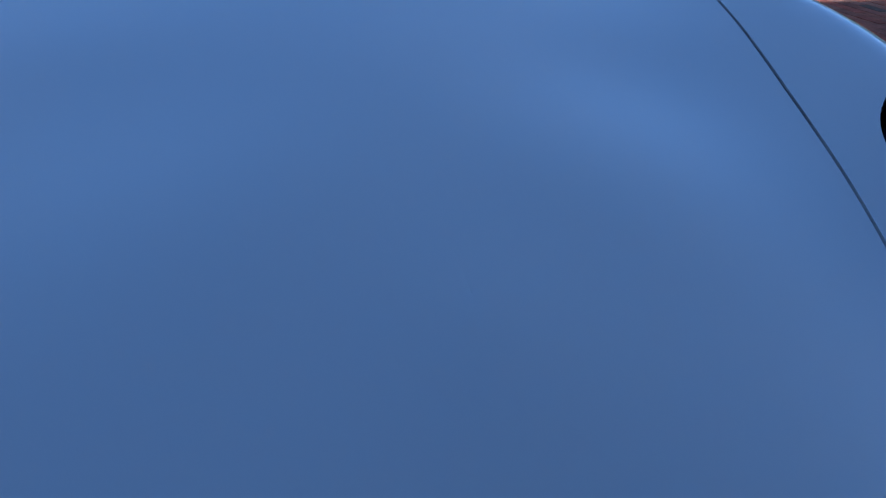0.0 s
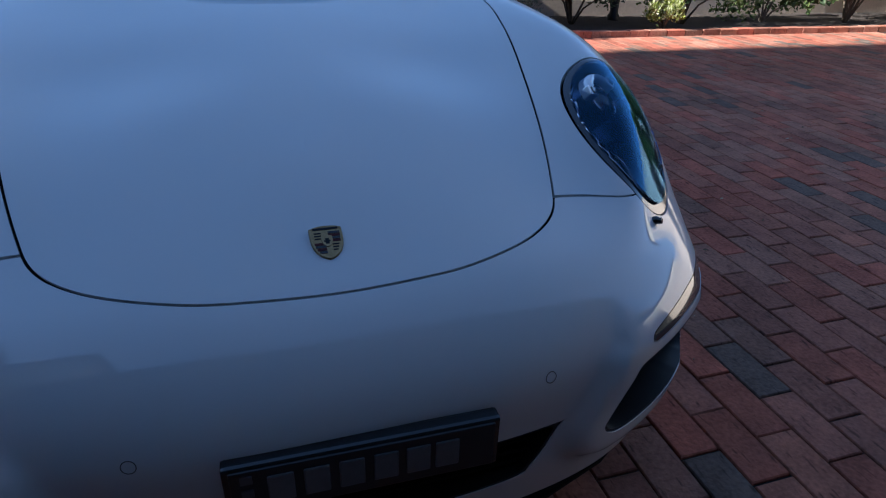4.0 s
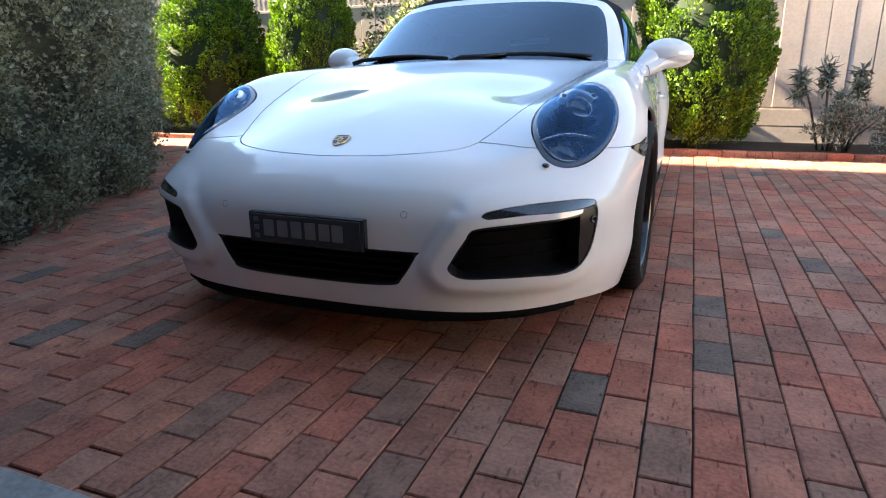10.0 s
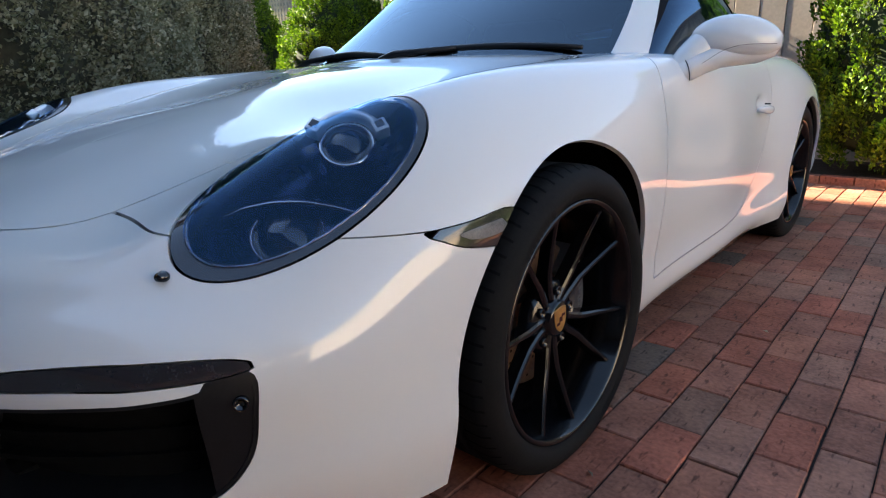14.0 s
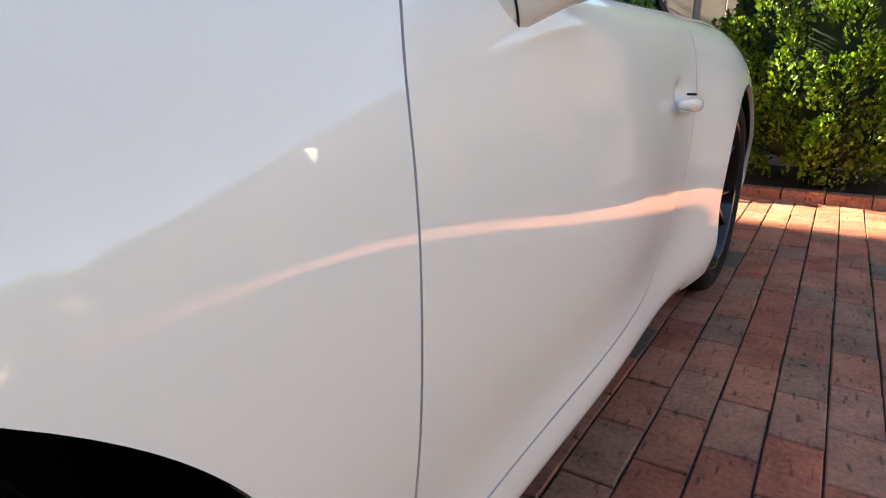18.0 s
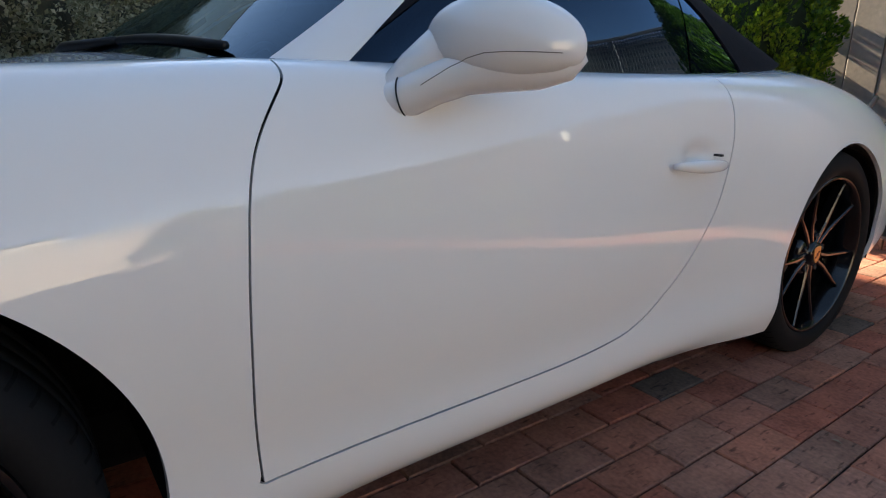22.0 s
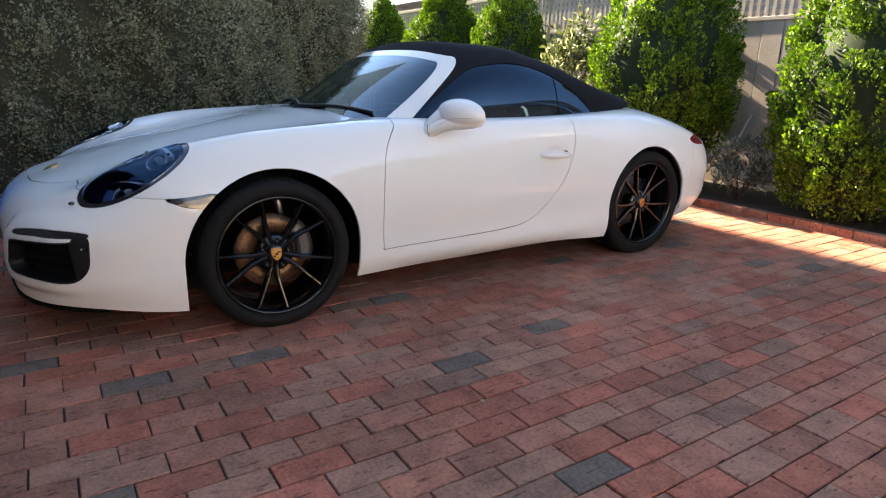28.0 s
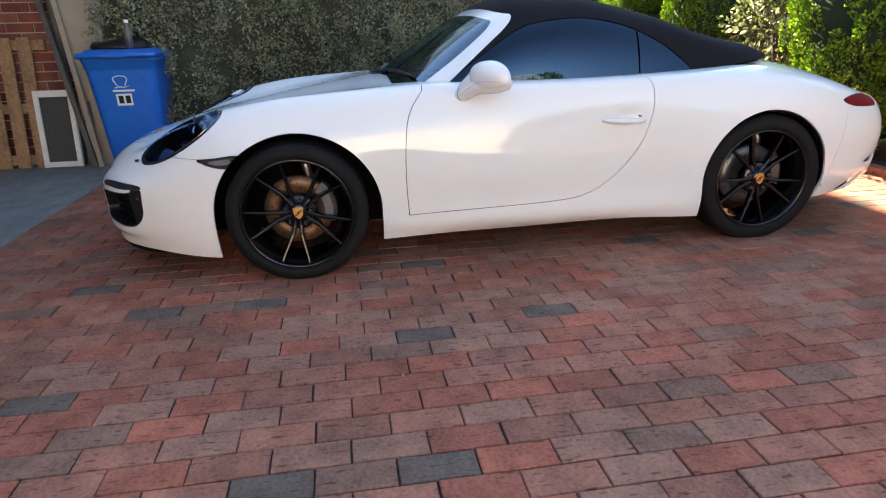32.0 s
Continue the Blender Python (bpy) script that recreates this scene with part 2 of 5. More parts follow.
WALL_BRICK = material("wall_brick", (0.20, 0.05, 0.035), 0.8, bump=0.5, scale=60, vary=0.3, spread=("island", (0.0, (0.13, 0.03, 0.022)), (0.5, (0.19, 0.045, 0.03)), (1.0, (0.24, 0.075, 0.05))))
MORTAR = material("mortar", (0.36, 0.33, 0.29), 0.9, bump=0.4, scale=80, vary=0.2)
CREAM = material("tan_render", (0.33, 0.275, 0.215), 0.75, bump=0.2, scale=60, vary=0.12)
PALE_WALL = material("pale_render", (0.58, 0.58, 0.57), 0.8, bump=0.2, scale=40, vary=0.08)
BOUNCE_WALL = material("cream_render", (0.60, 0.54, 0.45), 0.8, bump=0.2, scale=40, vary=0.1)
CONCRETE = material("concrete", (0.20, 0.20, 0.19), 0.85, bump=0.4, scale=50, vary=0.25)
THUJA = leaf_material("conifer_leaf", ((0.019, 0.060, 0.003), (0.082, 0.168, 0.009), (0.232, 0.361, 0.019)), 0.55, 0.25)
SILVER_LEAF = leaf_material("silver_leaf", ((0.115, 0.120, 0.058), (0.215, 0.215, 0.130), (0.40, 0.395, 0.285)), 0.55, 0.35)
DARK_LEAF = leaf_material("dark_shrub_leaf", ((0.014, 0.028, 0.010), (0.035, 0.058, 0.020), (0.10, 0.13, 0.055)), 0.5, 0.3)
GREEN_LEAF = leaf_material("shrub_leaf", ((0.03, 0.055, 0.015), (0.07, 0.11, 0.03), (0.18, 0.22, 0.07)), 0.5, 0.4)
DRY_LEAF = leaf_material("dry_leaf", ((0.12, 0.08, 0.045), (0.30, 0.24, 0.15), (0.48, 0.44, 0.34)), 0.7, 0.1)
BARK = material("bark", (0.10, 0.07, 0.05), 0.9, bump=0.8, scale=30, vary=0.4)
BIN_BLUE = material("bin_plastic", (0.002, 0.115, 0.47), 0.30, bump=0.05, scale=120, vary=0.12)
NORTH_WALL = material("grey_render", (0.30, 0.29, 0.28), 0.85, bump=0.2, scale=30, vary=0.2)
ROOF_TILE = material("roof_tile", (0.12, 0.06, 0.05), 0.8, bump=0.5, scale=10, vary=0.3)


# ---- builders ----
def part(name, bm, mat, parent=None, label="", smooth=False):
    """Links a bmesh as one mesh object, under a thing or a part."""
    mesh = bpy.data.meshes.new(name)
    bm.to_mesh(mesh)
    bm.free()
    if smooth:
        mesh.shade_smooth()
    mesh.materials.append(mat)
    ob = new(name, mesh)
    if parent:
        ob.parent = parent
    return tagged(ob, label)


def mesh_part(name, verts, faces, mat, parent=None, label="", smooth=False):
    mesh = bpy.data.meshes.new(name)
    mesh.from_pydata(verts, [], faces)
    if smooth:
        mesh.shade_smooth()
    mesh.materials.append(mat)
    ob = new(name, mesh)
    if parent:
        ob.parent = parent
    return tagged(ob, label)


def thing(name, label, category, at=(0, 0, 0), group="", kind=""):
    ob = new(name)
    ob.location = at
    ob.empty_display_size = 0.1
    return tagged(ob, label, category, group, kind)


def box(bm, x0, x1, y0, y1, z0, z1, bevel=0.0):
    m = Matrix.Translation(((x0 + x1) / 2, (y0 + y1) / 2, (z0 + z1) / 2)) @ Matrix.Diagonal((x1 - x0, y1 - y0, z1 - z0, 1))
    made = bmesh.ops.create_cube(bm, size=1, matrix=m)["verts"]
    if bevel:
        edges = list({e for v in made for e in v.link_edges})
        bmesh.ops.bevel(bm, geom=edges, offset=bevel, segments=2, affect="EDGES", profile=0.6)
    return bm


def boxed(*a, **k):
    return box(bmesh.new(), *a, **k)


def tube(bm, points, radii, sides=10, closed=False):
    """A round bar along points; radii: one number, or one for each point."""
    points = [Vector(p) for p in points]
    count = len(points)
    radii = [radii] * count if isinstance(radii, (int, float)) else radii
    rings, turn = [], None
    for i, p in enumerate(points):
        a = points[(i - 1) % count] if closed or i else p
        b = points[(i + 1) % count] if closed or i < count - 1 else p
        way = (b - a).normalized()
        q = way.to_track_quat("Z", "Y")
        side = q @ Vector((1, 0, 0)) if turn is None else (turn - way * turn.dot(way)).normalized()
        turn, up = side, way.cross(side)
        rings.append([bm.verts.new(p + radii[i] * (math.cos(w) * side + math.sin(w) * up)) for w in (2 * math.pi * k / sides for k in range(sides))])
    for i in range(count if closed else count - 1):
        a, b = rings[i], rings[(i + 1) % count]
        for k in range(sides):
            bm.faces.new((a[k], a[(k + 1) % sides], b[(k + 1) % sides], b[k]))
    if not closed:
        bm.faces.new(rings[0][::-1]), bm.faces.new(rings[-1])
    return bm


def lathe(bm, profile, sides=48, axis="x"):
    """Turns (offset along the axis, radius) round the axis."""
    rings = []
    for off, r in profile:
        ring = []
        for k in range(sides):
            c, s = math.cos(2 * math.pi * k / sides) * r, math.sin(2 * math.pi * k / sides) * r
            ring.append(bm.verts.new((off, c, s) if axis == "x" else (c, s, off)))
        rings.append(ring)
    for a, b in zip(rings, rings[1:]):
        for k in range(sides):
            bm.faces.new((a[k], a[(k + 1) % sides], b[(k + 1) % sides], b[k]))
    return bm


# ---- car surface ----
def spline(knots, values, at):
    """A natural cubic curve through rows of values at the knots, evaluated at the places given."""
    k, v, at = np.asarray(knots, float), np.asarray(values, float), np.asarray(at, float)
    n, h = len(k), np.diff(np.asarray(knots, float))
    a, b = np.eye(n), np.zeros((n, v.shape[1]))
    for i in range(1, n - 1):
        a[i, i - 1 : i + 2] = h[i - 1], 2 * (h[i - 1] + h[i]), h[i]
        b[i] = 6 * ((v[i + 1] - v[i]) / h[i] - (v[i] - v[i - 1]) / h[i - 1])
    m = np.linalg.solve(a, b)
    i = np.clip(np.searchsorted(k, at) - 1, 0, n - 2)
    d, l, r = h[i][:, None], (at - k[i])[:, None], (k[i + 1] - at)[:, None]
    return (m[i] * r**3 + m[i + 1] * l**3) / (6 * d) + (v[i] / d - m[i] * d / 6) * r + (v[i + 1] / d - m[i + 1] * d / 6) * l


def mirrored(knots, rows, both=True):
    """Carries a half curve over the middle plane, so that it meets its mirror image smoothly."""
    flip = np.array([-1, 1, 1])
    knots, rows = np.asarray(knots, float), np.asarray(rows, float)
    k, r = knots, rows
    if both:
        k, r = np.r_[2 * knots[0] - knots[3:0:-1], k], np.r_[rows[3:0:-1] * flip, r]
    return np.r_[k, 2 * knots[-1] - knots[-2:-5:-1]], np.r_[r, rows[-2:-5:-1] * flip]


def lofted(us, vs, lines, nu, nv):
    """Half of a body: lines run from the nose's middle round the side to the tail's middle, the last one along the top's middle."""
    uu, vv = np.linspace(us[0], us[-1], nu), np.linspace(vs[0], vs[-1], nv)
    run = []
    for n, line in enumerate(lines):
        line = np.array(line, float).reshape(-1, 3)
        run.append(spline(*((us, line) if n == len(lines) - 1 else mirrored(us, line)), uu))
    run = np.array(run)
    out = np.zeros((nu, nv, 3))
    for i in range(nu):
        out[i] = spline(*mirrored(vs, run[:, i], False), vv)
    out[0, :, 0] = out[-1, :, 0] = 0.0
    out[:, -1, 0] = 0.0
    return uu, vv, out


U_BODY = (0, 0.36, 0.66, 0.90, 1.20, 1.62, 2.05, 2.29, 2.83, 3.48, 3.73, 4.08, 4.48, 4.85, 5.25, 5.75)
V_BODY = (0, 0.11, 0.18, 0.29, 0.46, 0.68, 0.90, 1.45)
LOWER = (0, -1.005, 0.172, .35, -0.98, 0.172, .61, -0.872, 0.168, .755, -0.69, 0.158, .842, -0.40, 0.125, .82, 0, 0.13, .810, .42, 0.15, .787, .66, 0.152,
         .770, 1.2, 0.156, .784, 1.85, 0.163, .810, 2.1, 0.160, .79, 2.45, 0.18, .75, 2.85, 0.21, .66, 3.15, 0.24, .44, 3.33, 0.25, 0, 3.39, 0.25)
SKIRT = (0, -1.02, 0.28, .36, -0.99, 0.28, .625, -0.88, 0.28, .785, -0.715, 0.275, .872, -0.42, 0.26, .885, 0, 0.28, .847, .42, 0.245, .832, .66, 0.235,
         .828, 1.2, 0.235, .812, 1.85, 0.245, .833, 2.1, 0.26, .818, 2.45, 0.31, .79, 2.85, 0.33, .71, 3.17, 0.35, .48, 3.37, 0.36, 0, 3.43, 0.36)
WAIST = (0, -1.025, 0.45, .35, -0.995, 0.45, .62, -0.885, 0.45, .795, -0.715, 0.45, .878, -0.42, 0.45, .903, 0, 0.47, .864, .42, 0.45, .843, .66, 0.44,
         .831, 1.2, 0.44, .803, 1.85, 0.45, .831, 2.1, 0.47, .832, 2.45, 0.50, .80, 2.85, 0.51, .715, 3.18, 0.52, .49, 3.39, 0.53, 0, 3.455, 0.53)
SHOULDER = (0, -0.955, 0.565, .34, -0.925, 0.563, .582, -0.818, 0.560, .730, -0.660, 0.574, .855, -0.42, 0.615, .885, 0, 0.67, .859, .42, 0.69, .834, .66, 0.69,
            .818, 1.2, 0.68, .793, 1.85, 0.68, .813, 2.1, 0.69, .812, 2.45, 0.71, .772, 2.85, 0.69, .69, 3.15, 0.67, .49, 3.36, 0.67, 0, 3.435, 0.67)
CROWN = (0, -0.84, 0.62, .31, -0.81, 0.622, .545, -0.70, 0.634, .652, -0.53, 0.730, .728, -0.28, 0.806, .755, 0.03, 0.845, .757, .42, 0.862, .757, .66, 0.868,
         .754, 1.2, 0.872, .742, 1.85, 0.875, .738, 2.1, 0.877, .728, 2.45, 0.872, .685, 2.85, 0.82, .615, 3.1, 0.765, .46, 3.27, 0.735, 0, 3.36, 0.73)
INNER = (0, -0.70, 0.67, .24, -0.66, 0.675, .41, -0.52, 0.70, .52, -0.34, 0.745, .59, -0.12, 0.801, .615, 0.12, 0.843, .63, .40, 0.878, .635, .60, 0.892,
         .60, 1.2, 0.885, .60, 1.85, 0.90, .58, 2.15, 0.915, .56, 2.5, 0.925, .50, 2.85, 0.875, .44, 3.05, 0.82, .33, 3.2, 0.775, 0, 3.29, 0.765)
RIDGE = (0, -0.56, 0.715, 0, -0.45, 0.742, 0, -0.32, 0.772, 0, -0.17, 0.803, 0, 0.0, 0.835, 0, 0.2, 0.869, 0, 0.36, 0.893, 0, 0.46, 0.905,
         0, 1.2, 0.90, 0, 1.85, 0.93, 0, 2.2, 0.955, 0, 2.55, 0.965, 0, 2.85, 0.915, 0, 3.05, 0.865, 0, 3.15, 0.825, 0, 3.23, 0.79)
U_CABIN = (0, 0.36, 0.82, 1.12, 1.62, 2.12, 2.65, 2.85, 3.2)
V_CABIN = (0, 0.2, 0.38, 0.9)
SILL_LINE = (0, .44, .885, .35, .50, .88, .685, .70, .862, .705, 1.0, .868, .70, 1.5, .875, .645, 2.05, .895, .50, 2.58, .955, .36, 2.69, .97, 0, 2.74, .98)
MID_LINE = (0, .73, 1.075, .36, .77, 1.065, .632, .92, 1.03, .665, 1.12, 1.06, .655, 1.55, 1.07, .60, 2.0, 1.03, .46, 2.47, 1.01, .33, 2.58, 1.02, 0, 2.63, 1.03)
RAIL_LINE = (0, 1.00, 1.235, .33, 1.02, 1.225, .545, 1.13, 1.195, .565, 1.32, 1.205, .56, 1.6, 1.195, .53, 2.0, 1.115, .41, 2.36, 1.05, .3, 2.46, 1.05, 0, 2.50, 1.06)
TOP_LINE = (0, 1.12, 1.268, 0, 1.2, 1.28, 0, 1.3, 1.288, 0, 1.4, 1.29, 0, 1.65, 1.275, 0, 1.95, 1.215, 0, 2.2, 1.15, 0, 2.3, 1.12, 0, 2.38, 1.09)
TUCK = 0.62 * np.reshape(SKIRT, (-1, 3)) + 0.38 * np.reshape(WAIST, (-1, 3))
TUCK[6:11, 0] -= (0.003, 0.007, 0.008, 0.006, 0.002)
body_grid = lofted(U_BODY, V_BODY, (LOWER, SKIRT, TUCK.ravel(), WAIST, SHOULDER, CROWN, INNER, RIDGE), 400, 140)
cabin_grid = lofted(U_CABIN, V_CABIN, (SILL_LINE, MID_LINE, RAIL_LINE, TOP_LINE), 150, 60)
# ---- end of car surface ----


SIDES = (1, -1)


# ---- cutting a surface into panels ----
class Net:
    """Points, their place on the surface (u, v), and faces."""

    def __init__(self, points, uv, faces):
        self.points, self.uv, self.faces = np.asarray(points, float), np.asarray(uv, float), faces


def grid_net(uu, vv, grid):
    nu, nv = len(uu), len(vv)
    uv = np.stack(np.meshgrid(uu, vv, indexing="ij"), -1).reshape(-1, 2)
    faces = [(i * nv + j, i * nv + j + 1, (i + 1) * nv + j + 1, (i + 1) * nv + j) for i in range(nu - 1) for j in range(nv - 1)]
    return Net(grid.reshape(-1, 3), uv, faces)


def cut(net, field):
    """Splits a net where field(points, uv) is nought: the part below and the part above."""
    f = field(net.points, net.uv)
    points, uv, made = [*net.points], [*net.uv], {}
    below, above = [], []

    def between(a, b):
        key = (a, b) if a < b else (b, a)
        if key not in made:
            w = f[a] / (f[a] - f[b])
            points.append(net.points[a] * (1 - w) + net.points[b] * w), uv.append(net.uv[a] * (1 - w) + net.uv[b] * w)
            made[key] = len(points) - 1
        return made[key]

    for face in net.faces:
        signs = [f[i] < 0 for i in face]
        if all(signs):
            below.append(face)
        elif not any(signs):
            above.append(face)
        else:
            low, high = [], []
            for a, b in zip(face, face[1:] + face[:1]):
                (low if f[a] < 0 else high).append(a)
                if (f[a] < 0) != (f[b] < 0):
                    c = between(a, b)
                    low.append(c), high.append(c)
            if len(low) > 2:
                below.append(tuple(low))
            if len(high) > 2:
                above.append(tuple(high))
    return Net(points, uv, below), Net(points, uv, above)


def panel_cut(net, field, gap=0.0018):
    """Takes a panel out of a net and leaves a shut line round it: the panel and the rest."""
    inside, _ = cut(net, lambda p, uv: field(p, uv) + gap)
    _, outside = cut(net, lambda p, uv: field(p, uv) - gap)
    return inside, outside


def outline(rows, closed=True, fine=8):
    """A smooth closed line through the points given, as a fine polygon."""
    p = np.array(rows, float)
    n = len(p)
    out = []
    for i in range(n):
        a, b, c, d = p[i - 1], p[i], p[(i + 1) % n], p[(i + 2) % n]
        for k in range(fine):
            t = k / fine
            out.append(0.5 * (2 * b + (c - a) * t + (2 * a - 5 * b + 4 * c - d) * t * t + (3 * b - a - 3 * c + d) * t**3))
    return np.array(out)


def inside_of(polygon):
    """The signed distance from a polygon in a plane, below nought inside it."""
    a, b = polygon, np.roll(polygon, -1, 0)

    def distance(q):
        out = np.full(len(q), 1e9)
        within = np.zeros(len(q), bool)
        for (ax, ay), (bx, by) in zip(a, b):
            dx, dy = bx - ax, by - ay
            w = np.clip(((q[:, 0] - ax) * dx + (q[:, 1] - ay) * dy) / (dx * dx + dy * dy + 1e-12), 0, 1)
            out = np.minimum(out, (q[:, 0] - ax - w * dx) ** 2 + (q[:, 1] - ay - w * dy) ** 2)
            if ay != by:
                within ^= ((ay > q[:, 1]) != (by > q[:, 1])) & (q[:, 0] < (bx - ax) * (q[:, 1] - ay) / (by - ay) + ax)
        return np.sqrt(out) * np.where(within, -1, 1)

    return distance


def sheet(name, net, mat, parent, label="", side=1, thick=0.012, both=False, lift=0.0):
    """Makes a net into a panel with turned-in edges. side -1: mirrored to the other flank; both: the two halves as one panel."""
    used = sorted({i for face in net.faces for i in face})
    at = {old: k for k, old in enumerate(used)}
    bm = bmesh.new()
    halves = SIDES if both else (side,)
    for half in halves:
        verts = [bm.verts.new((net.points[i][0] * half, net.points[i][1], net.points[i][2])) for i in used]
        for face in net.faces:
            loop = [verts[at[i]] for i in face]
            if half > 0:
                loop.reverse()
            if len({tuple(np.round(v.co, 6)) for v in loop}) > 2:
                bm.faces.new(loop)
    bmesh.ops.remove_doubles(bm, verts=bm.verts, dist=0.0002)
    bm.normal_update()
    if lift:
        for v in bm.verts:
            v.co += v.normal * lift
    rim = [e for e in bm.edges if len(e.link_faces) == 1]
    if thick and rim:
        inward = {v: v.normal.copy() for e in rim for v in e.verts}
        grown = bmesh.ops.extrude_edge_only(bm, edges=rim)["geom"]
        for v in (g for g in grown if isinstance(g, bmesh.types.BMVert)):
            near = min((w for e in v.link_edges for w in e.verts if w in inward), key=lambda w: (w.co - v.co).length, default=None)
            if near:
                v.co -= inward[near] * thick
        for e in rim:
            e.smooth = False
    for f in bm.faces:
        f.smooth = True
    mesh = bpy.data.meshes.new(name)
    bm.to_mesh(mesh)
    bm.free()
    mesh.materials.append(mat)
    ob = new(name, mesh)
    ob.parent = parent
    return tagged(ob, label)


# outlines of panels and openings: y and z from the side, x and y from above, x and z from the front
DOOR = outline([(.543, .2745), (.541, .286), (.532, .44), (.536, .62), (.559, .76), (.624, .857), (.70, .92), (1.2, .96), (1.7, .94), (1.79, .88), (1.808, .78), (1.79, .68), (1.745, .565), (1.66, .455), (1.57, .375), (1.47, .322), (1.33, .298), (.95, .284), (.565, .2745)])
RIGHT_HOOD = [(.155, -.882), (.245, -.862), (.325, -.828), (.385, -.785), (.424, -.738), (.447, -.68), (.478, -.575), (.515, -.42), (.572, -.17), (.61, .04), (.635, .25), (.62, .46), (.3, .62)]
HOOD = outline([(0, -.892), *RIGHT_HOOD, *[(-x, y) for x, y in RIGHT_HOOD[::-1]]])
LAMP_AT, LAMP_LONG = np.array([.690, -.485, .705]), np.array([.08, .40, .235])
LAMP_LONG = LAMP_LONG / np.linalg.norm(LAMP_LONG)
LAMP_OUT = np.array([.45, -.55, .70])
LAMP_OUT = LAMP_OUT - LAMP_LONG * (LAMP_OUT @ LAMP_LONG)
LAMP_OUT = LAMP_OUT / np.linalg.norm(LAMP_OUT)
LAMP_WIDE = np.cross(LAMP_LONG, LAMP_OUT)
LAMP_EDGE = [(-.0285 + .2365 * math.cos(q), .008 + .123 * math.sin(q) * (1 + .03 * math.cos(q))) for q in (2 * math.pi * k / 24 for k in range(24))]
LAMP = outline(LAMP_EDGE)
DRL = outline([(-.348, .456), (-.330, .474), (-.185, .489), (-.025, .486), (.022, .470), (-.05, .462), (-.20, .462), (-.325, .455)], fine=5)
DUCT = outline([(-.368, .428), (-.22, .441), (-.055, .448), (-.042, .460), (.018, .464), (.020, .40), (.005, .335), (-.035, .290), (-.09, .276), (-.20, .280), (-.30, .281), (-.405, .283), (-.443, .308), (-.432, .338), (-.395, .40)], fine=6)
GRILLE = outline([(-.338, .353), (0, .357), (.338, .353), (.345, .342), (.30, .27), (.255, .246), (0, .241), (-.255, .246), (-.30, .27), (-.345, .342)])
SIGNAL = outline([(-.427, .603), (-.34, .610), (-.235, .618), (-.235, .565), (-.30, .562), (-.36, .572), (-.40, .588)], fine=4)


lens_in = inside_of(outline([(-.372, .592), (-.30, .602), (-.265, .604), (-.27, .584), (-.33, .580)], fine=4))


def lamp_plane(p):
    q = p - LAMP_AT
    return np.stack([q @ LAMP_LONG, q @ LAMP_WIDE], -1)


def arch(centre, height, wide, tall, narrow):
    """A wheel opening seen from the side, drawn in below the hub."""

    def field(p, uv):
        y, z = p[:, 1] - centre, p[:, 2] - height
        low = np.clip(-z / 0.19, 0, 1) ** 2
        reach = wide - np.where(y < 0, narrow[0], narrow[1]) * low
        d = np.where(z > 0, (np.hypot(y / wide, z / tall) - 1) * wide, np.abs(y) - reach)
        return np.where(p[:, 0] > 0.45, d, 1.0)

    return field


hood_in, door_in, lamp_in, duct_in, drl_in, grille_in, signal_in = (inside_of(o) for o in (HOOD, DOOR, LAMP, DUCT, DRL, GRILLE, SIGNAL))


def front_corner(p):
    return np.stack([p[:, 0] * .80 + p[:, 1] * .60 - .20, p[:, 2]], -1)


def on_corner(test):
    return lambda p, uv: np.where((p[:, 1] < -.55) & (p[:, 0] > .3), test(front_corner(p)), 1.0)


def swell(grid):
    """Lets the frame of the corner intake stand proud of the nose."""
    flat = grid.reshape(-1, 3)
    at = front_corner(flat)
    d = np.minimum(duct_in(at), drl_in(at))
    rise = np.clip((.074 - d) / .036, 0, 1)
    rise = rise * rise * (3 - 2 * rise)
    rise *= np.clip((.04 - at[:, 0]) / .16, 0, 1) * np.clip((.56 - flat[:, 2]) / .10, 0, 1) * np.clip((flat[:, 2] - .19) / .06, 0, 1)
    rise = np.where((flat[:, 1] < -.5) & (flat[:, 0] > .2), rise, 0) * .024
    return grid + (rise[:, None] * np.array([.42, -.90, 0])).reshape(grid.shape)


body_grid = (*body_grid[:2], swell(body_grid[2]))
body_net = grid_net(*body_grid)
_, body_net = cut(body_net, arch(0.016, 0.318, 0.394, 0.389, (0.006, 0.0)))
_, body_net = cut(body_net, arch(2.455, 0.345, 0.364, 0.363, (0.0, 0.03)))
_, body_net = cut(body_net, lambda p, uv: np.where((p[:, 2] > 0.8) & (uv[:, 1] > 0.7), np.maximum(np.abs(p[:, 1] - 1.50) - 1.00, p[:, 0] - 0.60), 1.0))
lamp_net, body_net = panel_cut(body_net, lambda p, uv: np.where((p - LAMP_AT) @ LAMP_OUT > -0.12, lamp_in(lamp_plane(p)), 1.0), 0.002)
drl_net, body_net = panel_cut(body_net, on_corner(drl_in), 0.001)
duct_net, body_net = cut(body_net, on_corner(duct_in))
signal_net, body_net = panel_cut(body_net, lambda p, uv: np.where((p[:, 0] > .7) & (p[:, 1] < 0), signal_in(p[:, 1:]), 1.0), 0.001)
grille_net, body_net = cut(body_net, lambda p, uv: np.where(p[:, 1] < -.85, grille_in(p[:, [0, 2]]), 1.0))
lid_gap_net, _ = cut(body_net, lambda p, uv: np.where((p[:, 1] < .6) & (p[:, 2] > .55), np.abs(hood_in(p[:, :2])) - .009, 1.0))
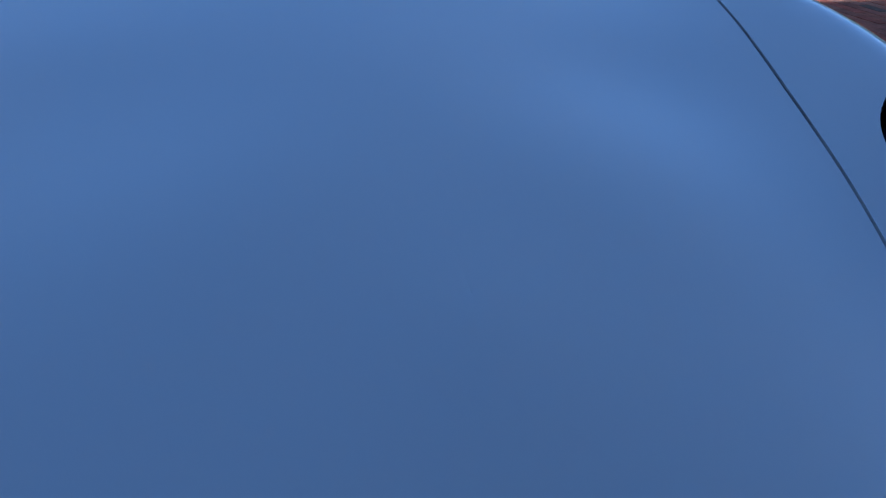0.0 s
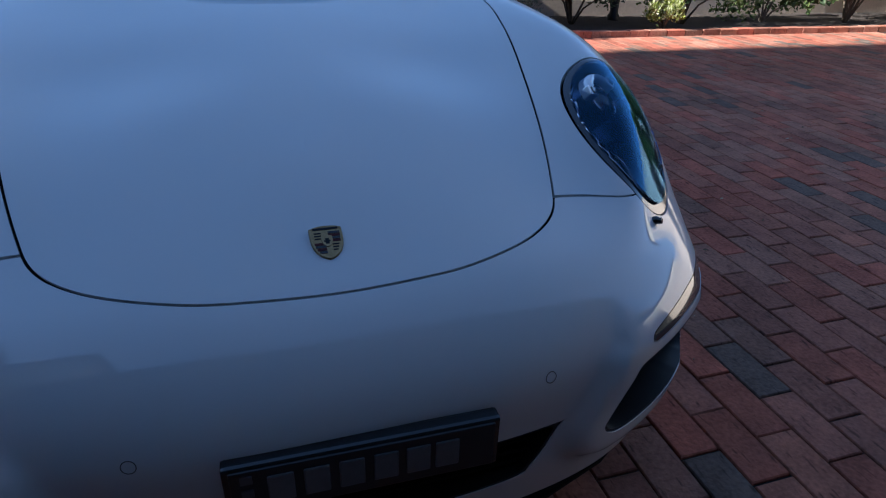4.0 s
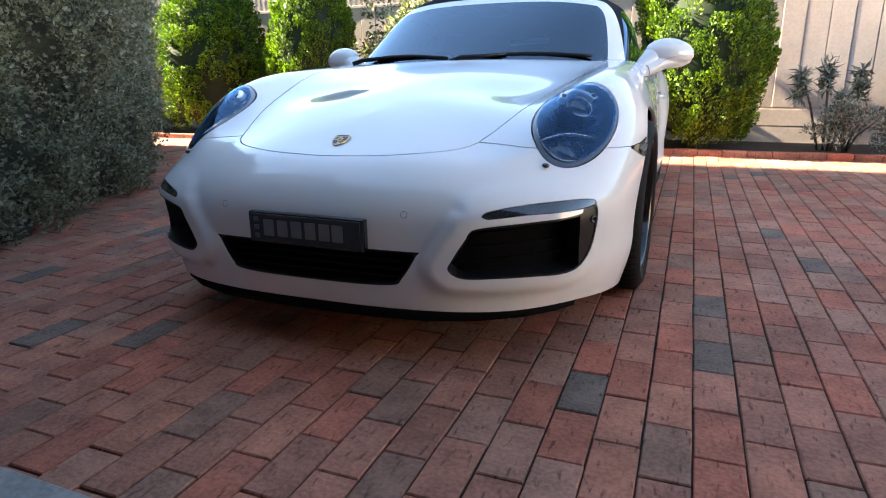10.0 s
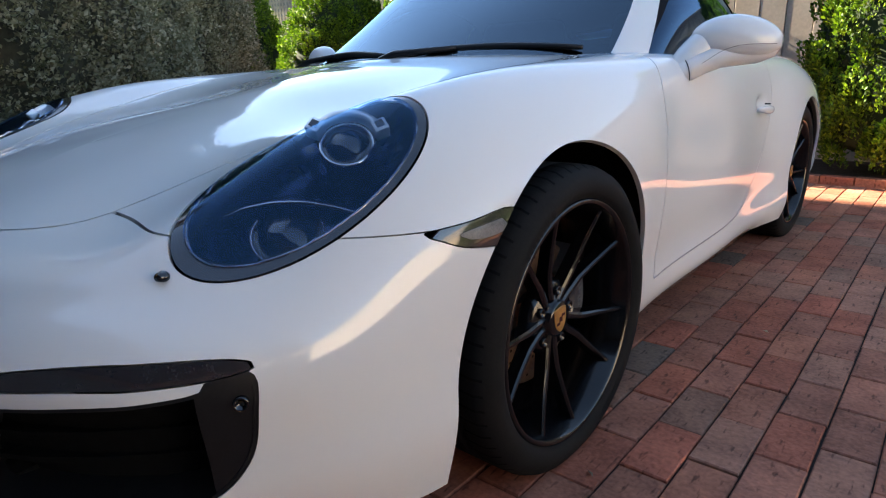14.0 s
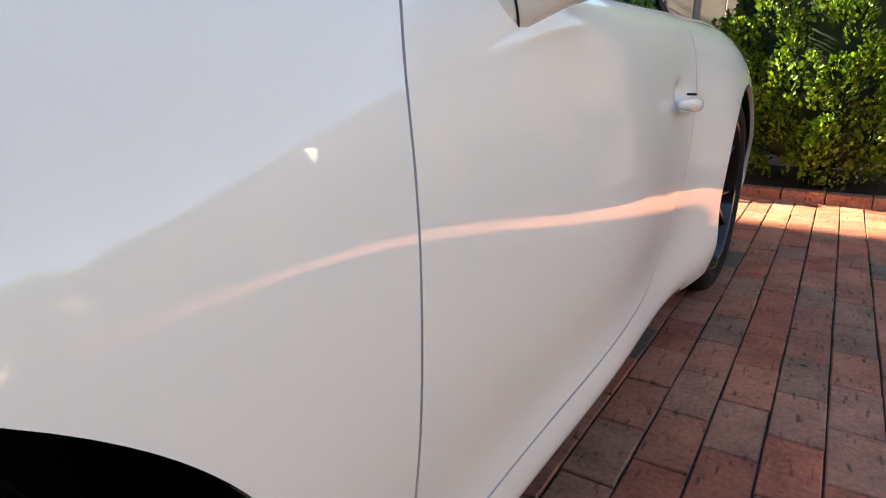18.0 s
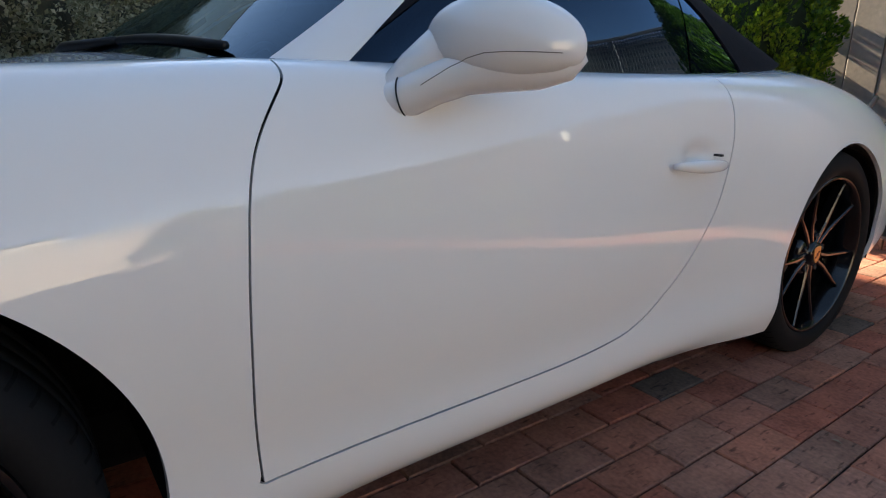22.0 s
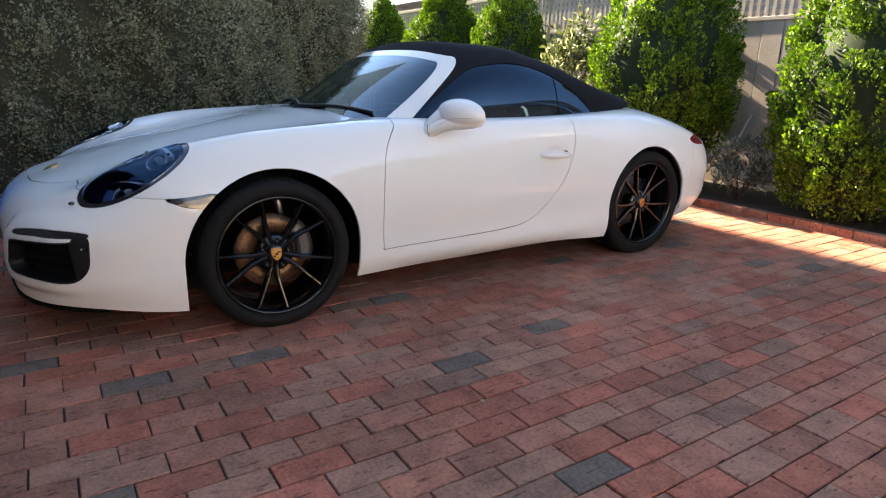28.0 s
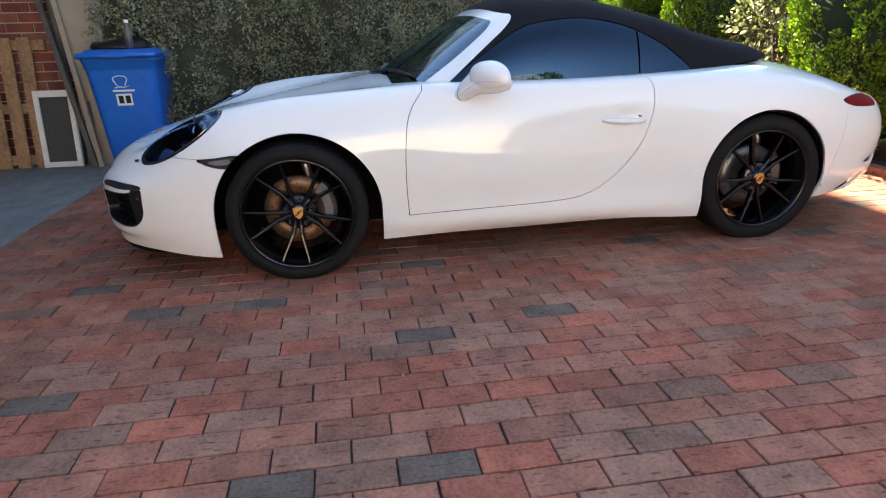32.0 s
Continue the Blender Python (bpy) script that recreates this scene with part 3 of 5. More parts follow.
hood_net, body_net = panel_cut(body_net, lambda p, uv: np.where((p[:, 1] < .6) & (p[:, 2] > .55), hood_in(p[:, :2]), 1.0), 0.0022)
door_gap_net, _ = cut(body_net, lambda p, uv: np.where(uv[:, 1] < 0.80, np.abs(door_in(p[:, 1:])) - .009, 1.0))
door_net, body_net = panel_cut(body_net, lambda p, uv: np.where(uv[:, 1] < 0.80, door_in(p[:, 1:]), 1.0), 0.0019)
bumper_net, body_net = panel_cut(body_net, lambda p, uv: np.where(p[:, 1] < 0.2, p[:, 2] - 0.606 - 0.072 * np.clip(.86 - p[:, 0], 0, 1), 1.0), 0.0011)
TAIL = outline([(2.905, .732), (2.99, .752), (3.10, .752), (3.22, .742), (3.22, .690), (3.08, .690), (2.97, .702)], fine=4)
tail_in = inside_of(TAIL)
tail_net, body_net = panel_cut(body_net, lambda p, uv: np.where((p[:, 1] > 2.8) & (p[:, 0] > .25), tail_in(p[:, 1:]), 1.0), 0.0015)
rear_net, body_net = panel_cut(body_net, lambda p, uv: np.where((p[:, 1] > 2.5) & (p[:, 2] < .72), 2.86 - p[:, 1] + .25 * (p[:, 2] - .4), 1.0), 0.0011)

dent = ((door_net.points[:, 1] - 1.655) / .062) ** 2 + ((door_net.points[:, 2] - .706) / .027) ** 2
door_net.points[:, 0] -= np.where(door_net.points[:, 0] > .7, .018 * np.exp(-dent ** 1.3), 0)
vent_in = inside_of(outline([(2.948, .232), (3.03, .285), (3.115, .328), (3.128, .300), (3.06, .240), (3.0, .228)], fine=4))
slot_in = inside_of(outline([(3.105, .388), (3.16, .415), (3.205, .432), (3.2, .386), (3.15, .380)], fine=4))
vent_net, rear_net = cut(rear_net, lambda p, uv: np.where(p[:, 0] > .4, np.minimum(vent_in(p[:, 1:]), slot_in(p[:, 1:])), 1.0))
car = thing("sports_car", "white two-door convertible with closed black soft top", "car")
sheet("hood", hood_net, PAINT, car, "white front lid", both=True)
bumper = sheet("front_bumper", bumper_net, PAINT, car, "white front bumper skin", both=True)
sheet("rear_bumper", rear_net, PAINT, car, "white rear bumper skin", both=True)
sheet("body_shell", body_net, PAINT, car, "white body panels", both=True)
doors = {side: sheet("door", door_net, PAINT, car, "closed white door", side) for side in SIDES}

# black sheets added under the shut lines so the gaps read as shade
for side in SIDES:
    sheet("door_seal", door_gap_net, DARK_VOID, car, "black sheet that darkens the door's shut line", side, thick=0, lift=-.007)
sheet("lid_seal", lid_gap_net, DARK_VOID, car, "black sheet that darkens the front lid's shut line", both=True, thick=0, lift=-.006)

# greenhouse
def rounded(a, b, r):
    """A corner between two edges, rounded off."""
    return np.minimum(np.maximum(a + r, b + r), 0) + np.hypot(np.maximum(a + r, 0), np.maximum(b + r, 0)) - r


cabin_net = grid_net(*cabin_grid)
screen_net, cabin_net = cut(cabin_net, lambda p, uv: rounded(uv[:, 0] - 0.70, uv[:, 1] - 0.345, .07))
frame_net, cabin_net = cut(cabin_net, lambda p, uv: rounded(uv[:, 0] - 0.865, uv[:, 1] - 0.392, .11))
WINDOW = outline([(.69, .80), (.722, .862), (.90, .985), (1.13, 1.128), (1.28, 1.168), (1.5, 1.178), (1.72, 1.135), (1.90, 1.055), (2.02, .97), (2.085, .90), (2.05, .82), (1.5, .8), (.9, .78)])
window_in = inside_of(WINDOW)
window_net, cabin_net = cut(cabin_net, lambda p, uv: np.where(p[:, 0] > .35, window_in(p[:, 1:]), 1.0))
rear_glass_net, cabin_net = cut(cabin_net, lambda p, uv: np.where(p[:, 1] > 2.0, np.maximum(p[:, 0] - .34, np.abs(p[:, 1] - 2.46) - .12), 1.0))
screen = sheet("windscreen", screen_net, GLASS, car, "tinted windscreen", both=True, thick=0.006)
sheet("windscreen_frame", frame_net, PAINT, car, "white windscreen frame", both=True, thick=0.035)
sheet("soft_top", cabin_net, FABRIC, car, "closed black fabric soft top", both=True, thick=0.02)
sheet("rear_window", rear_glass_net, CLEAR, car, "clear rear window", both=True, thick=0.004)
for side in SIDES:
    for pane in panel_cut(window_net, lambda p, uv: p[:, 1] - 1.775, 0.005):
        sheet("side_window", pane, SIDE_GLASS, car, "dark side window", side, thick=0.006, lift=-0.004)
    bm = bmesh.new()
    tube(bm, [(side * (.702 - .05 * max(0, y - 1.7)), y, .868 + .018 * max(0, y - 1.4)) for y in np.linspace(.74, 2.06, 14)], .007, 6)
    part("window_seal", bm, BLACK_SATIN, car)


def plane_point(a, w, out, side=1):
    """A point in a headlight's own plane: along, across, outward."""
    p = LAMP_AT + a * LAMP_LONG + w * LAMP_WIDE + out * LAMP_OUT
    return Vector((p[0] * side, p[1], p[2]))


# headlights
inner_in = inside_of(LAMP * 0.90)
glass_net, ring_net = cut(lamp_net, lambda p, uv: inner_in(lamp_plane(p)))
lamp_skin = lamp_plane(lamp_net.points), (lamp_net.points - LAMP_AT) @ LAMP_OUT
lamp_used = sorted({i for face in lamp_net.faces for i in face})


def lamp_deep(a, w, depth, side):
    """A point that lies depth under the lamp's lens."""
    near = min(lamp_used, key=lambda i: (lamp_skin[0][i][0] - a) ** 2 + (lamp_skin[0][i][1] - w) ** 2)
    return plane_point(a, w, float(lamp_skin[1][near]) - depth, side)


for side in SIDES:
    bezel = sheet("headlight", ring_net, LAMP_RIM, car, "oval headlight with black bezel", side, thick=0.03, lift=-.001)
    sheet("lens", glass_net, CLEAR, bezel, "clear domed lens", side, thick=0.004, lift=0.004)
    bm = bmesh.new()
    edge = outline([(a * .93, w * .93) for a, w in LAMP_EDGE], fine=4)
    rings = []
    for scale, depth in ((1.0, .012), (.93, .045), (.80, .075), (.45, .11), (.10, .115)):
        rings.append([bm.verts.new(lamp_deep(a * scale, w * scale, depth, side)) for a, w in edge])
    for r0, r1 in zip(rings, rings[1:]):
        for k in range(len(edge)):
            bm.faces.new((r0[k], r0[k - 1], r1[k - 1], r1[k]))
    bm.faces.new(rings[-1])
    part("lamp_bowl", bm, LAMP_BLACK, bezel, "dark blue-black inner bowl", True)
    bm = bmesh.new()
    tube(bm, [lamp_deep(a * .955, w * .955, .001, side) for a, w in edge], .0022, 6, True)
    part("chrome_line", bm, CHROME, bezel, "thin chrome line round the lens", True)
    frame_m = Matrix(((LAMP_LONG[0] * side, LAMP_WIDE[0] * side, LAMP_OUT[0] * side), (LAMP_LONG[1], LAMP_WIDE[1], LAMP_OUT[1]), (LAMP_LONG[2], LAMP_WIDE[2], LAMP_OUT[2]))).to_4x4()
    for a, w, r, depth, name in ((.066, -.008, .043, .040, "projector"), (-.105, .030, .056, .078, "lower_reflector")):
        bm = bmesh.new()
        lathe(bm, [(-.08, r), (-.005, r), (.0, r * .97), (-.004, r * .9), (.006, r * .75), (.014, r * .45), (.017, .001)], 32, "z")
        core = lamp_deep(a, w, depth, side)
        for v in bm.verts:
            v.co = frame_m @ v.co + core
        bulb = part(name, bm, LENS_BLACK, bezel, "dark glass projector" if name == "projector" else "dark lower reflector", True)
        bm = bmesh.new()
        tube(bm, [core + frame_m @ Vector((r * 1.02 * math.cos(q), r * 1.02 * math.sin(q), 0)) for q in (2 * math.pi * k / 36 for k in range(36))], .0040 if r < .05 else .0018, 6, True)
        part("rim_ring", bm, CHROME, bulb, "thin chrome ring", True)
    # light guide: a rounded bright band over the projector with a square point at either end
    core = lamp_deep(.066, -.008, .030, side)
    bm = bmesh.new()
    rows = []
    for q in (math.radians(q - 42) for q in range(-58, 59, 6)):
        rows.append([bm.verts.new(core + frame_m @ Vector((r * math.cos(q), r * math.sin(q), h))) for r, h in ((.047, -.006), (.048, .004), (.053, .010), (.062, .009), (.068, .0), (.069, -.02))])
    for r0, r1 in zip(rows, rows[1:]):
        for k in range(5):
            bm.faces.new((r0[k], r0[k + 1], r1[k + 1], r1[k]))
    bmesh.ops.recalc_face_normals(bm, faces=bm.faces)
    part("daytime_arc", bm, SILVER, bezel, "bright curved light guide", True)
    for q in (-62, 62, 118, -118):
        w = math.radians(q - 42)
        bm = boxed(-.013, .013, -.013, .013, -.016, .010, bevel=.004)
        bm.transform(Matrix.Translation(core) @ frame_m @ Matrix.Translation((.061 * math.cos(w), .061 * math.sin(w), 0)) @ Matrix.Rotation(w, 4, "Z"))
        block = part("light_point", bm, SILVER if abs(q) < 90 else LAMP_BLACK, bezel)
        bm = boxed(-.007, .007, -.007, .007, .010, .0125, bevel=.001)
        bm.transform(Matrix.Translation(core) @ frame_m @ Matrix.Translation((.061 * math.cos(w), .061 * math.sin(w), 0)) @ Matrix.Rotation(w, 4, "Z"))
        part("diode", bm, LENS_BLACK, block)
    # shelf between the upper and the lower chamber
    bm = bmesh.new()
    rows = []
    for k in np.linspace(-.125, .112, 19):
        rise = .022 * (1 - (k / .12) ** 2)
        a, w = -.082 + .69 * k + .72 * rise, .024 + .72 * k - .69 * rise
        rows.append([bm.verts.new(lamp_deep(a + .72 * da, w - .69 * da, d, side)) for da, d in ((.034, .085), (.012, .062), (0, .056), (-.008, .060), (-.012, .10))])
    for r0, r1 in zip(rows, rows[1:]):
        for k in range(4):
            bm.faces.new((r0[k], r0[k + 1], r1[k + 1], r1[k]))
    bmesh.ops.recalc_face_normals(bm, faces=bm.faces)
    shelf = part("cross_bar", bm, LAMP_BLACK, bezel, "dark shelf under the projector", True)
    bm = bmesh.new()
    tube(bm, [lamp_deep(-.084 + .69 * k + .016 * (1 - (k / .12) ** 2), .025 + .72 * k - .0152 * (1 - (k / .12) ** 2), .054, side) for k in np.linspace(-.122, .110, 19)], .0022, 6)
    part("bar_edge", bm, CHROME, shelf, "chrome edge of the shelf", True)
    # washer
    bm = bmesh.new()
    bmesh.ops.create_uvsphere(bm, u_segments=14, v_segments=8, radius=.009, matrix=Matrix.Translation((side * .653, -.738, .577)) @ Matrix.Diagonal((1.3, 1, .9, 1)))
    tube(bm, [(side * .648, -.728, .570), (side * .660, -.748, .580)], .0065, 10)
    part("headlight_washer", bm, BLACK_GLOSS, car, "small black washer nozzle", True)
    # corner light strip, side marker and intake
    strip = sheet("light_strip", drl_net, SMOKED, bumper, "smoked light strip", side, thick=0.02, lift=-0.001)
    sheet("side_marker", signal_net, SMOKED, car, "smoked side marker lamp", side, thick=0.015, lift=0.002)
    inner_signal, _ = cut(signal_net, lambda p, uv: lens_in(p[:, 1:]))
    sheet("marker_reflector", inner_signal, PALE_LENS, car, "pale ribbed reflector in the marker", side, thick=0.004, lift=0.004)
    intake = sheet("intake", duct_net, DARK_VOID, bumper, "deep black air intake", side, thick=0.0, lift=-0.075)
    collar, _ = cut(duct_net, lambda p, uv: -duct_in(front_corner(p)) - 0.006)
    sheet("intake_collar", collar, BLACK_SATIN, intake, "black intake rim", side, thick=0.075, lift=-0.002)
    trim, _ = cut(duct_net, lambda p, uv: -.045 - .05 * (p[:, 2] - .36) - front_corner(p)[:, 0])
    sheet("intake_trim", trim, BLACK_SATIN, intake, "black satin trim with a round sensor", side, thick=0.05, lift=-0.004)
    bm = bmesh.new()
    lathe(bm, [(-.012, .011), (.0, .011), (.003, .010), (.002, .007), (-.004, .006), (-.004, .0005)], 20, "z")
    turn = Vector((side * .80, -.60, .05)).to_track_quat("Z", "Y").to_matrix().to_4x4()
    for v in bm.verts:
        v.co = turn @ v.co + Vector((side * .797, -.725, .425))
    part("parking_sensor", bm, BLACK_GLOSS, intake, "round parking sensor", True)
    for z in (.315, .355, .395, .43):
        bm = bmesh.new()
        pts = [(.455, -.935), (.52, -.905), (.60, -.85), (.67, -.79), (.735, -.725)]
        for (x0, y0), (x1, y1) in zip(pts, pts[1:]):
            made = [bm.verts.new((side * x, y + dy, z + dz + .05 * (x - .45))) for x, y in ((x0, y0), (x1, y1)) for dy, dz in ((0, .004), (0, -.004), (.035, -.002), (.035, .006))]
            for a, b, c, d in ((0, 4, 5, 1), (1, 5, 6, 2), (3, 7, 4, 0)):
                bm.faces.new([made[i] for i in ((a, b, c, d) if side > 0 else (d, c, b, a))])
        part("slat", bm, DARK_VOID, intake)


# grille, splitter, plate
grille = sheet("lower_grille", grille_net, DARK_VOID, bumper, "black lower grille", both=True, thick=0.0, lift=-0.06)
collar, _ = cut(grille_net, lambda p, uv: -grille_in(p[:, [0, 2]]) - 0.006)
sheet("grille_collar", collar, BLACK_SATIN, grille, both=True, thick=0.06, lift=-0.002)
for z in (.268, .292, .316):
    part("grille_bar", boxed(-.30, .30, -.985, -.965, z - .004, z + .004, bevel=.002), DARK_VOID, grille)
bm = bmesh.new()
lip = [(0, -1.005), (.2, -.997), (.36, -.975), (.50, -.925), (.62, -.845), (.70, -.76), (.745, -.69)]
lip = [(-x, y) for x, y in lip[:0:-1]] + lip
for (dy0, z0), (dy1, z1) in (((.012, .176), (-.010, .166)), ((-.010, .166), (-.002, .138)), ((-.002, .138), (.12, .136))):
    a = [bm.verts.new((x * (1 - .1 * dy0), y + dy0, z0)) for x, y in lip]
    b = [bm.verts.new((x * (1 - .1 * dy1), y + dy1, z1)) for x, y in lip]
    for k in range(len(lip) - 1):
        bm.faces.new((a[k], b[k], b[k + 1], a[k + 1]))
bmesh.ops.remove_doubles(bm, verts=bm.verts, dist=.0005)
part("splitter", bm, DARK_VOID, bumper, "black front splitter", True)
holder = part("plate_holder", boxed(-.192, .208, -1.046, -1.02, .352, .448, bevel=.006), BLACK_GLOSS, bumper, "black number plate holder")
plate = part("number_plate", boxed(-.182, .198, -1.050, -1.0455, .358, .442, bevel=.002), PLATE, holder, "dark grey number plate")
# the plate's characters stay plain bars
for k, x in enumerate((-.115, -.066, -.017, .032, .080, .124)):
    part("plate_mark", boxed(x - .018, x + .018, -1.0525, -1.049, .377, .427, bevel=.003), PLATE_MARK, plate)
for k, z in enumerate((.428, .402, .376)):
    part("plate_small_mark", boxed(-.168, -.152, -1.0522, -1.049, z - .008, z + .006), PLATE_MARK_DIM, plate)
skin_tree = BVHTree.FromPolygons([v.co.copy() for v in bumper.data.vertices], [tuple(p.vertices) for p in bumper.data.polygons])
for x, z in ((.313, .461), (-.303, .457)):
    bm = bmesh.new()
    ring = []
    for q in (2 * math.pi * k / 24 for k in range(24)):
        hit = skin_tree.ray_cast(Vector((x + .0095 * math.cos(q), -2, z + .0095 * math.sin(q))), Vector((0, 1, 0)))[0]
        if hit:
            ring.append(hit)
    tube(bm, ring, .0008, 5, True)
    part("parking_sensor", bm, STEEL_GREY, bumper, "thin ring round a painted parking sensor", True)


# crest on the front lid: a shield of plain fields
SHIELD = [(-.0262, .0285), (-.019, .0315), (-.010, .0332), (0, .0338), (.010, .0332), (.019, .0315), (.0262, .0285), (.0264, .016), (.0258, .002), (.0238, -.009), (.0195, -.019), (.0125, -.0275), (.006, -.0322),
          (0, -.0345), (-.006, -.0322), (-.0125, -.0275), (-.0195, -.019), (-.0238, -.009), (-.0258, .002), (-.0264, .016)]
crest_turn = Matrix.Translation((0, -.797, .6388)) @ Matrix.Rotation(radians(24), 4, "X")


def shield(scale, z0, z1, rim=0.0):
    """A shield with a rounded edge."""
    bm = bmesh.new()
    rings = [[bm.verts.new((x * scale * k, y * scale * k, z)) for x, y in SHIELD] for k, z in ((1, z0), (1, z1 * .6 + z0 * .4), (.965, z1), (.90, z1), (.885, z1 - rim))]
    for a, b in zip(rings, rings[1:]):
        for k in range(len(SHIELD)):
            bm.faces.new((a[k - 1], a[k], b[k], b[k - 1]))
    bm.faces.new(rings[-1])
    bmesh.ops.recalc_face_normals(bm, faces=bm.faces)
    return bm


def shield_width(y):
    """Half the shield's width at that height."""
    right = SHIELD[6:14]
    return float(np.interp(y, [p[1] for p in right[::-1]], [p[0] for p in right[::-1]])) * .86


def crest(turn, scale, parent):
    bm = shield(scale, -.003, .0025, .0006)
    bm.transform(turn)
    base = part("crest", bm, GOLD, parent, "gold shield badge with dark and red stripes")
    fields = [(-.020, .020, .0245, .0285, BLACK_SATIN)]
    for k, y in enumerate((.018, .0125, .007, .0015)):
        fields.append((.003, shield_width(y) - .001, y - .0022, y + .0022, CREST_RED if k % 2 else BLACK_GLOSS))
    for k, y in enumerate((-.004, -.0095, -.015, -.0205)):
        fields.append((-shield_width(y) + .001, -.003, y - .0022, y + .0022, BLACK_GLOSS if k % 2 else CREST_RED))
    for y in (.018, .0125, .007):
        fields.append((-.019, -.008, y - .0011, y + .0011, BLACK_SATIN))
    for y in (-.006, -.0115, -.017):
        fields.append((.007, shield_width(y) - .003, y - .0011, y + .0011, BLACK_SATIN))
    for x0, x1, y0, y1, mat in fields:
        bm = boxed(x0 * scale, x1 * scale, y0 * scale, y1 * scale, .0012, .0026)
        bm.transform(turn)
        part("field", bm, mat, base)
    bm = shield(scale * .34, .0018, .0034)
    bm.transform(turn @ Matrix.Translation((0, .001 * scale, 0)))
    small = part("inner_shield", bm, GOLD, base, "small gold inner shield")
    for x0, x1, y0, y1 in ((-.003, .003, -.005, .006), (-.005, .005, -.001, .002)):
        bm = boxed(x0 * scale, x1 * scale, y0 * scale, y1 * scale, .003, .0038)
        bm.transform(turn)
        part("emblem", bm, BLACK_SATIN, small)
    return base


crest(crest_turn, 1.0, car)


# door handles and mirrors
for side in SIDES:
    bm = bmesh.new()
    rings = []
    for k in range(13):
        t = k / 12
        y = 1.525 + .235 * t
        fat = math.sin(math.pi * min(1, max(0, t * .94 + .03))) ** .45
        out = .810 + .020 * math.sin(math.pi * t) ** .7 - .008 * t
        rings.append([bm.verts.new((side * (out + .010 * math.cos(q) * fat), y, .690 - .010 * t + .016 * math.sin(q) * fat)) for q in (2 * math.pi * m / 12 for m in range(12))])
    for a, b in zip(rings, rings[1:]):
        for m in range(12):
            bm.faces.new((a[m], a[m - 1], b[m - 1], b[m]))
    bm.faces.new(rings[0]), bm.faces.new(rings[-1][::-1])
    bmesh.ops.recalc_face_normals(bm, faces=bm.faces)
    part("handle", bm, PAINT, doors[side], "white pull handle", True)
    part("handle_lock", boxed(side * .793 - .012, side * .793 + .012, 1.724, 1.734, .701, .707, bevel=.002), BLACK_SATIN, doors[side], "small dark notch at the handle's end")
    # mirror housing: an egg-shaped pod, its lower edge drawn out into a sweeping foot
    bm = bmesh.new()
    rings = []
    for k in range(33):
        t = k / 32
        x = .772 + .221 * t
        fat = max(.02, math.sin(math.pi * (.045 + .945 * t)) ** .46)
        deep, tall = .085 * fat, .074 * fat
        cy, cz = .905 + .085 * t, .930 - .014 * t
        ring = []
        for m in range(32):
            q = 2 * math.pi * m / 32
            c, s_ = math.cos(q), math.sin(q)
            back = .62 if c > 0 else 1.0
            ring.append(bm.verts.new((side * x, cy + deep * back * math.copysign(abs(c) ** .85, c), cz + tall * (.78 if s_ < 0 else 1.0) * math.copysign(abs(s_) ** .9, s_))))
        rings.append(ring)
    for a, b in zip(rings, rings[1:]):
        for m in range(32):
            bm.faces.new((a[m], a[m - 1], b[m - 1], b[m]))
    bm.faces.new(rings[0]), bm.faces.new(rings[-1][::-1])
    bmesh.ops.recalc_face_normals(bm, faces=bm.faces)
    mirror = part("side_mirror", bm, PAINT, doors[side], "white rounded door mirror", True)
    bm = bmesh.new()
    stalk = [(.742, .796, .820), (.760, .808, .828), (.785, .830, .842), (.815, .857, .861), (.850, .890, .878), (.89, .926, .886), (.93, .966, .890), (.962, .998, .898), (.982, 1.012, .908)]
    tube(bm, [(side * x, y, z) for x, y, z in stalk], [.032, .033, .033, .033, .034, .036, .035, .028, .010], 20)
    part("mirror_arm", bm, PAINT, mirror, "white sweeping mirror foot", True)
    bm = bmesh.new()
    tube(bm, [(side * x, y, z) for x, y, z in ((.840, .935, .928), (.800, .893, .910), (.772, .852, .874), (.754, .820, .843), (.744, .802, .826))], [.040, .050, .040, .031, .026], 20)
    part("mirror_web", bm, PAINT, mirror, "white inner web of the mirror foot", True)
    bm = bmesh.new()
    bmesh.ops.create_uvsphere(bm, u_segments=24, v_segments=10, radius=1, matrix=Matrix.Translation((side * .885, .965, .92)) @ Matrix.Diagonal((.078, .008, .052, 1)))
    part("mirror_glass", bm, CHROME, mirror, "mirror glass", True)
    shells = [mirror.data, mirror.children[0].data]
    corners, loops = [], []
    for shell in shells:
        loops += [tuple(i + len(corners) for i in p.vertices) for p in shell.polygons]
        corners += [v.co.copy() for v in shell.vertices]
    pod = BVHTree.FromPolygons(corners, loops)
    aim = Vector((side * -.62, .78, -.06)).normalized()
    seam = []
    guide = ((.965, .985, .906), (.94, .96, .906), (.91, .93, .906), (.885, .905, .904), (.865, .885, .897), (.848, .868, .886), (.832, .852, .872), (.815, .835, .857))
    for k in range(36):
        t = k / 35 * (len(guide) - 1)
        i = min(int(t), len(guide) - 2)
        x, y, z = (guide[i][j] + (guide[i + 1][j] - guide[i][j]) * (t - i) for j in range(3))
        hit = pod.ray_cast(Vector((side * x, y, z)) - aim * .4, aim)[0]
        if hit:
            seam.append(hit)
    if len(seam) > 3:
        part("mirror_seam", tube(bmesh.new(), seam, .0007, 5), STEEL_GREY, mirror)
    # gasket round the foot of the mirror
    way = Vector((side * .020, .014, .006)).normalized()
    across = way.cross(Vector((0, 0, 1))).normalized()
    up = across.cross(way)
    bm = bmesh.new()
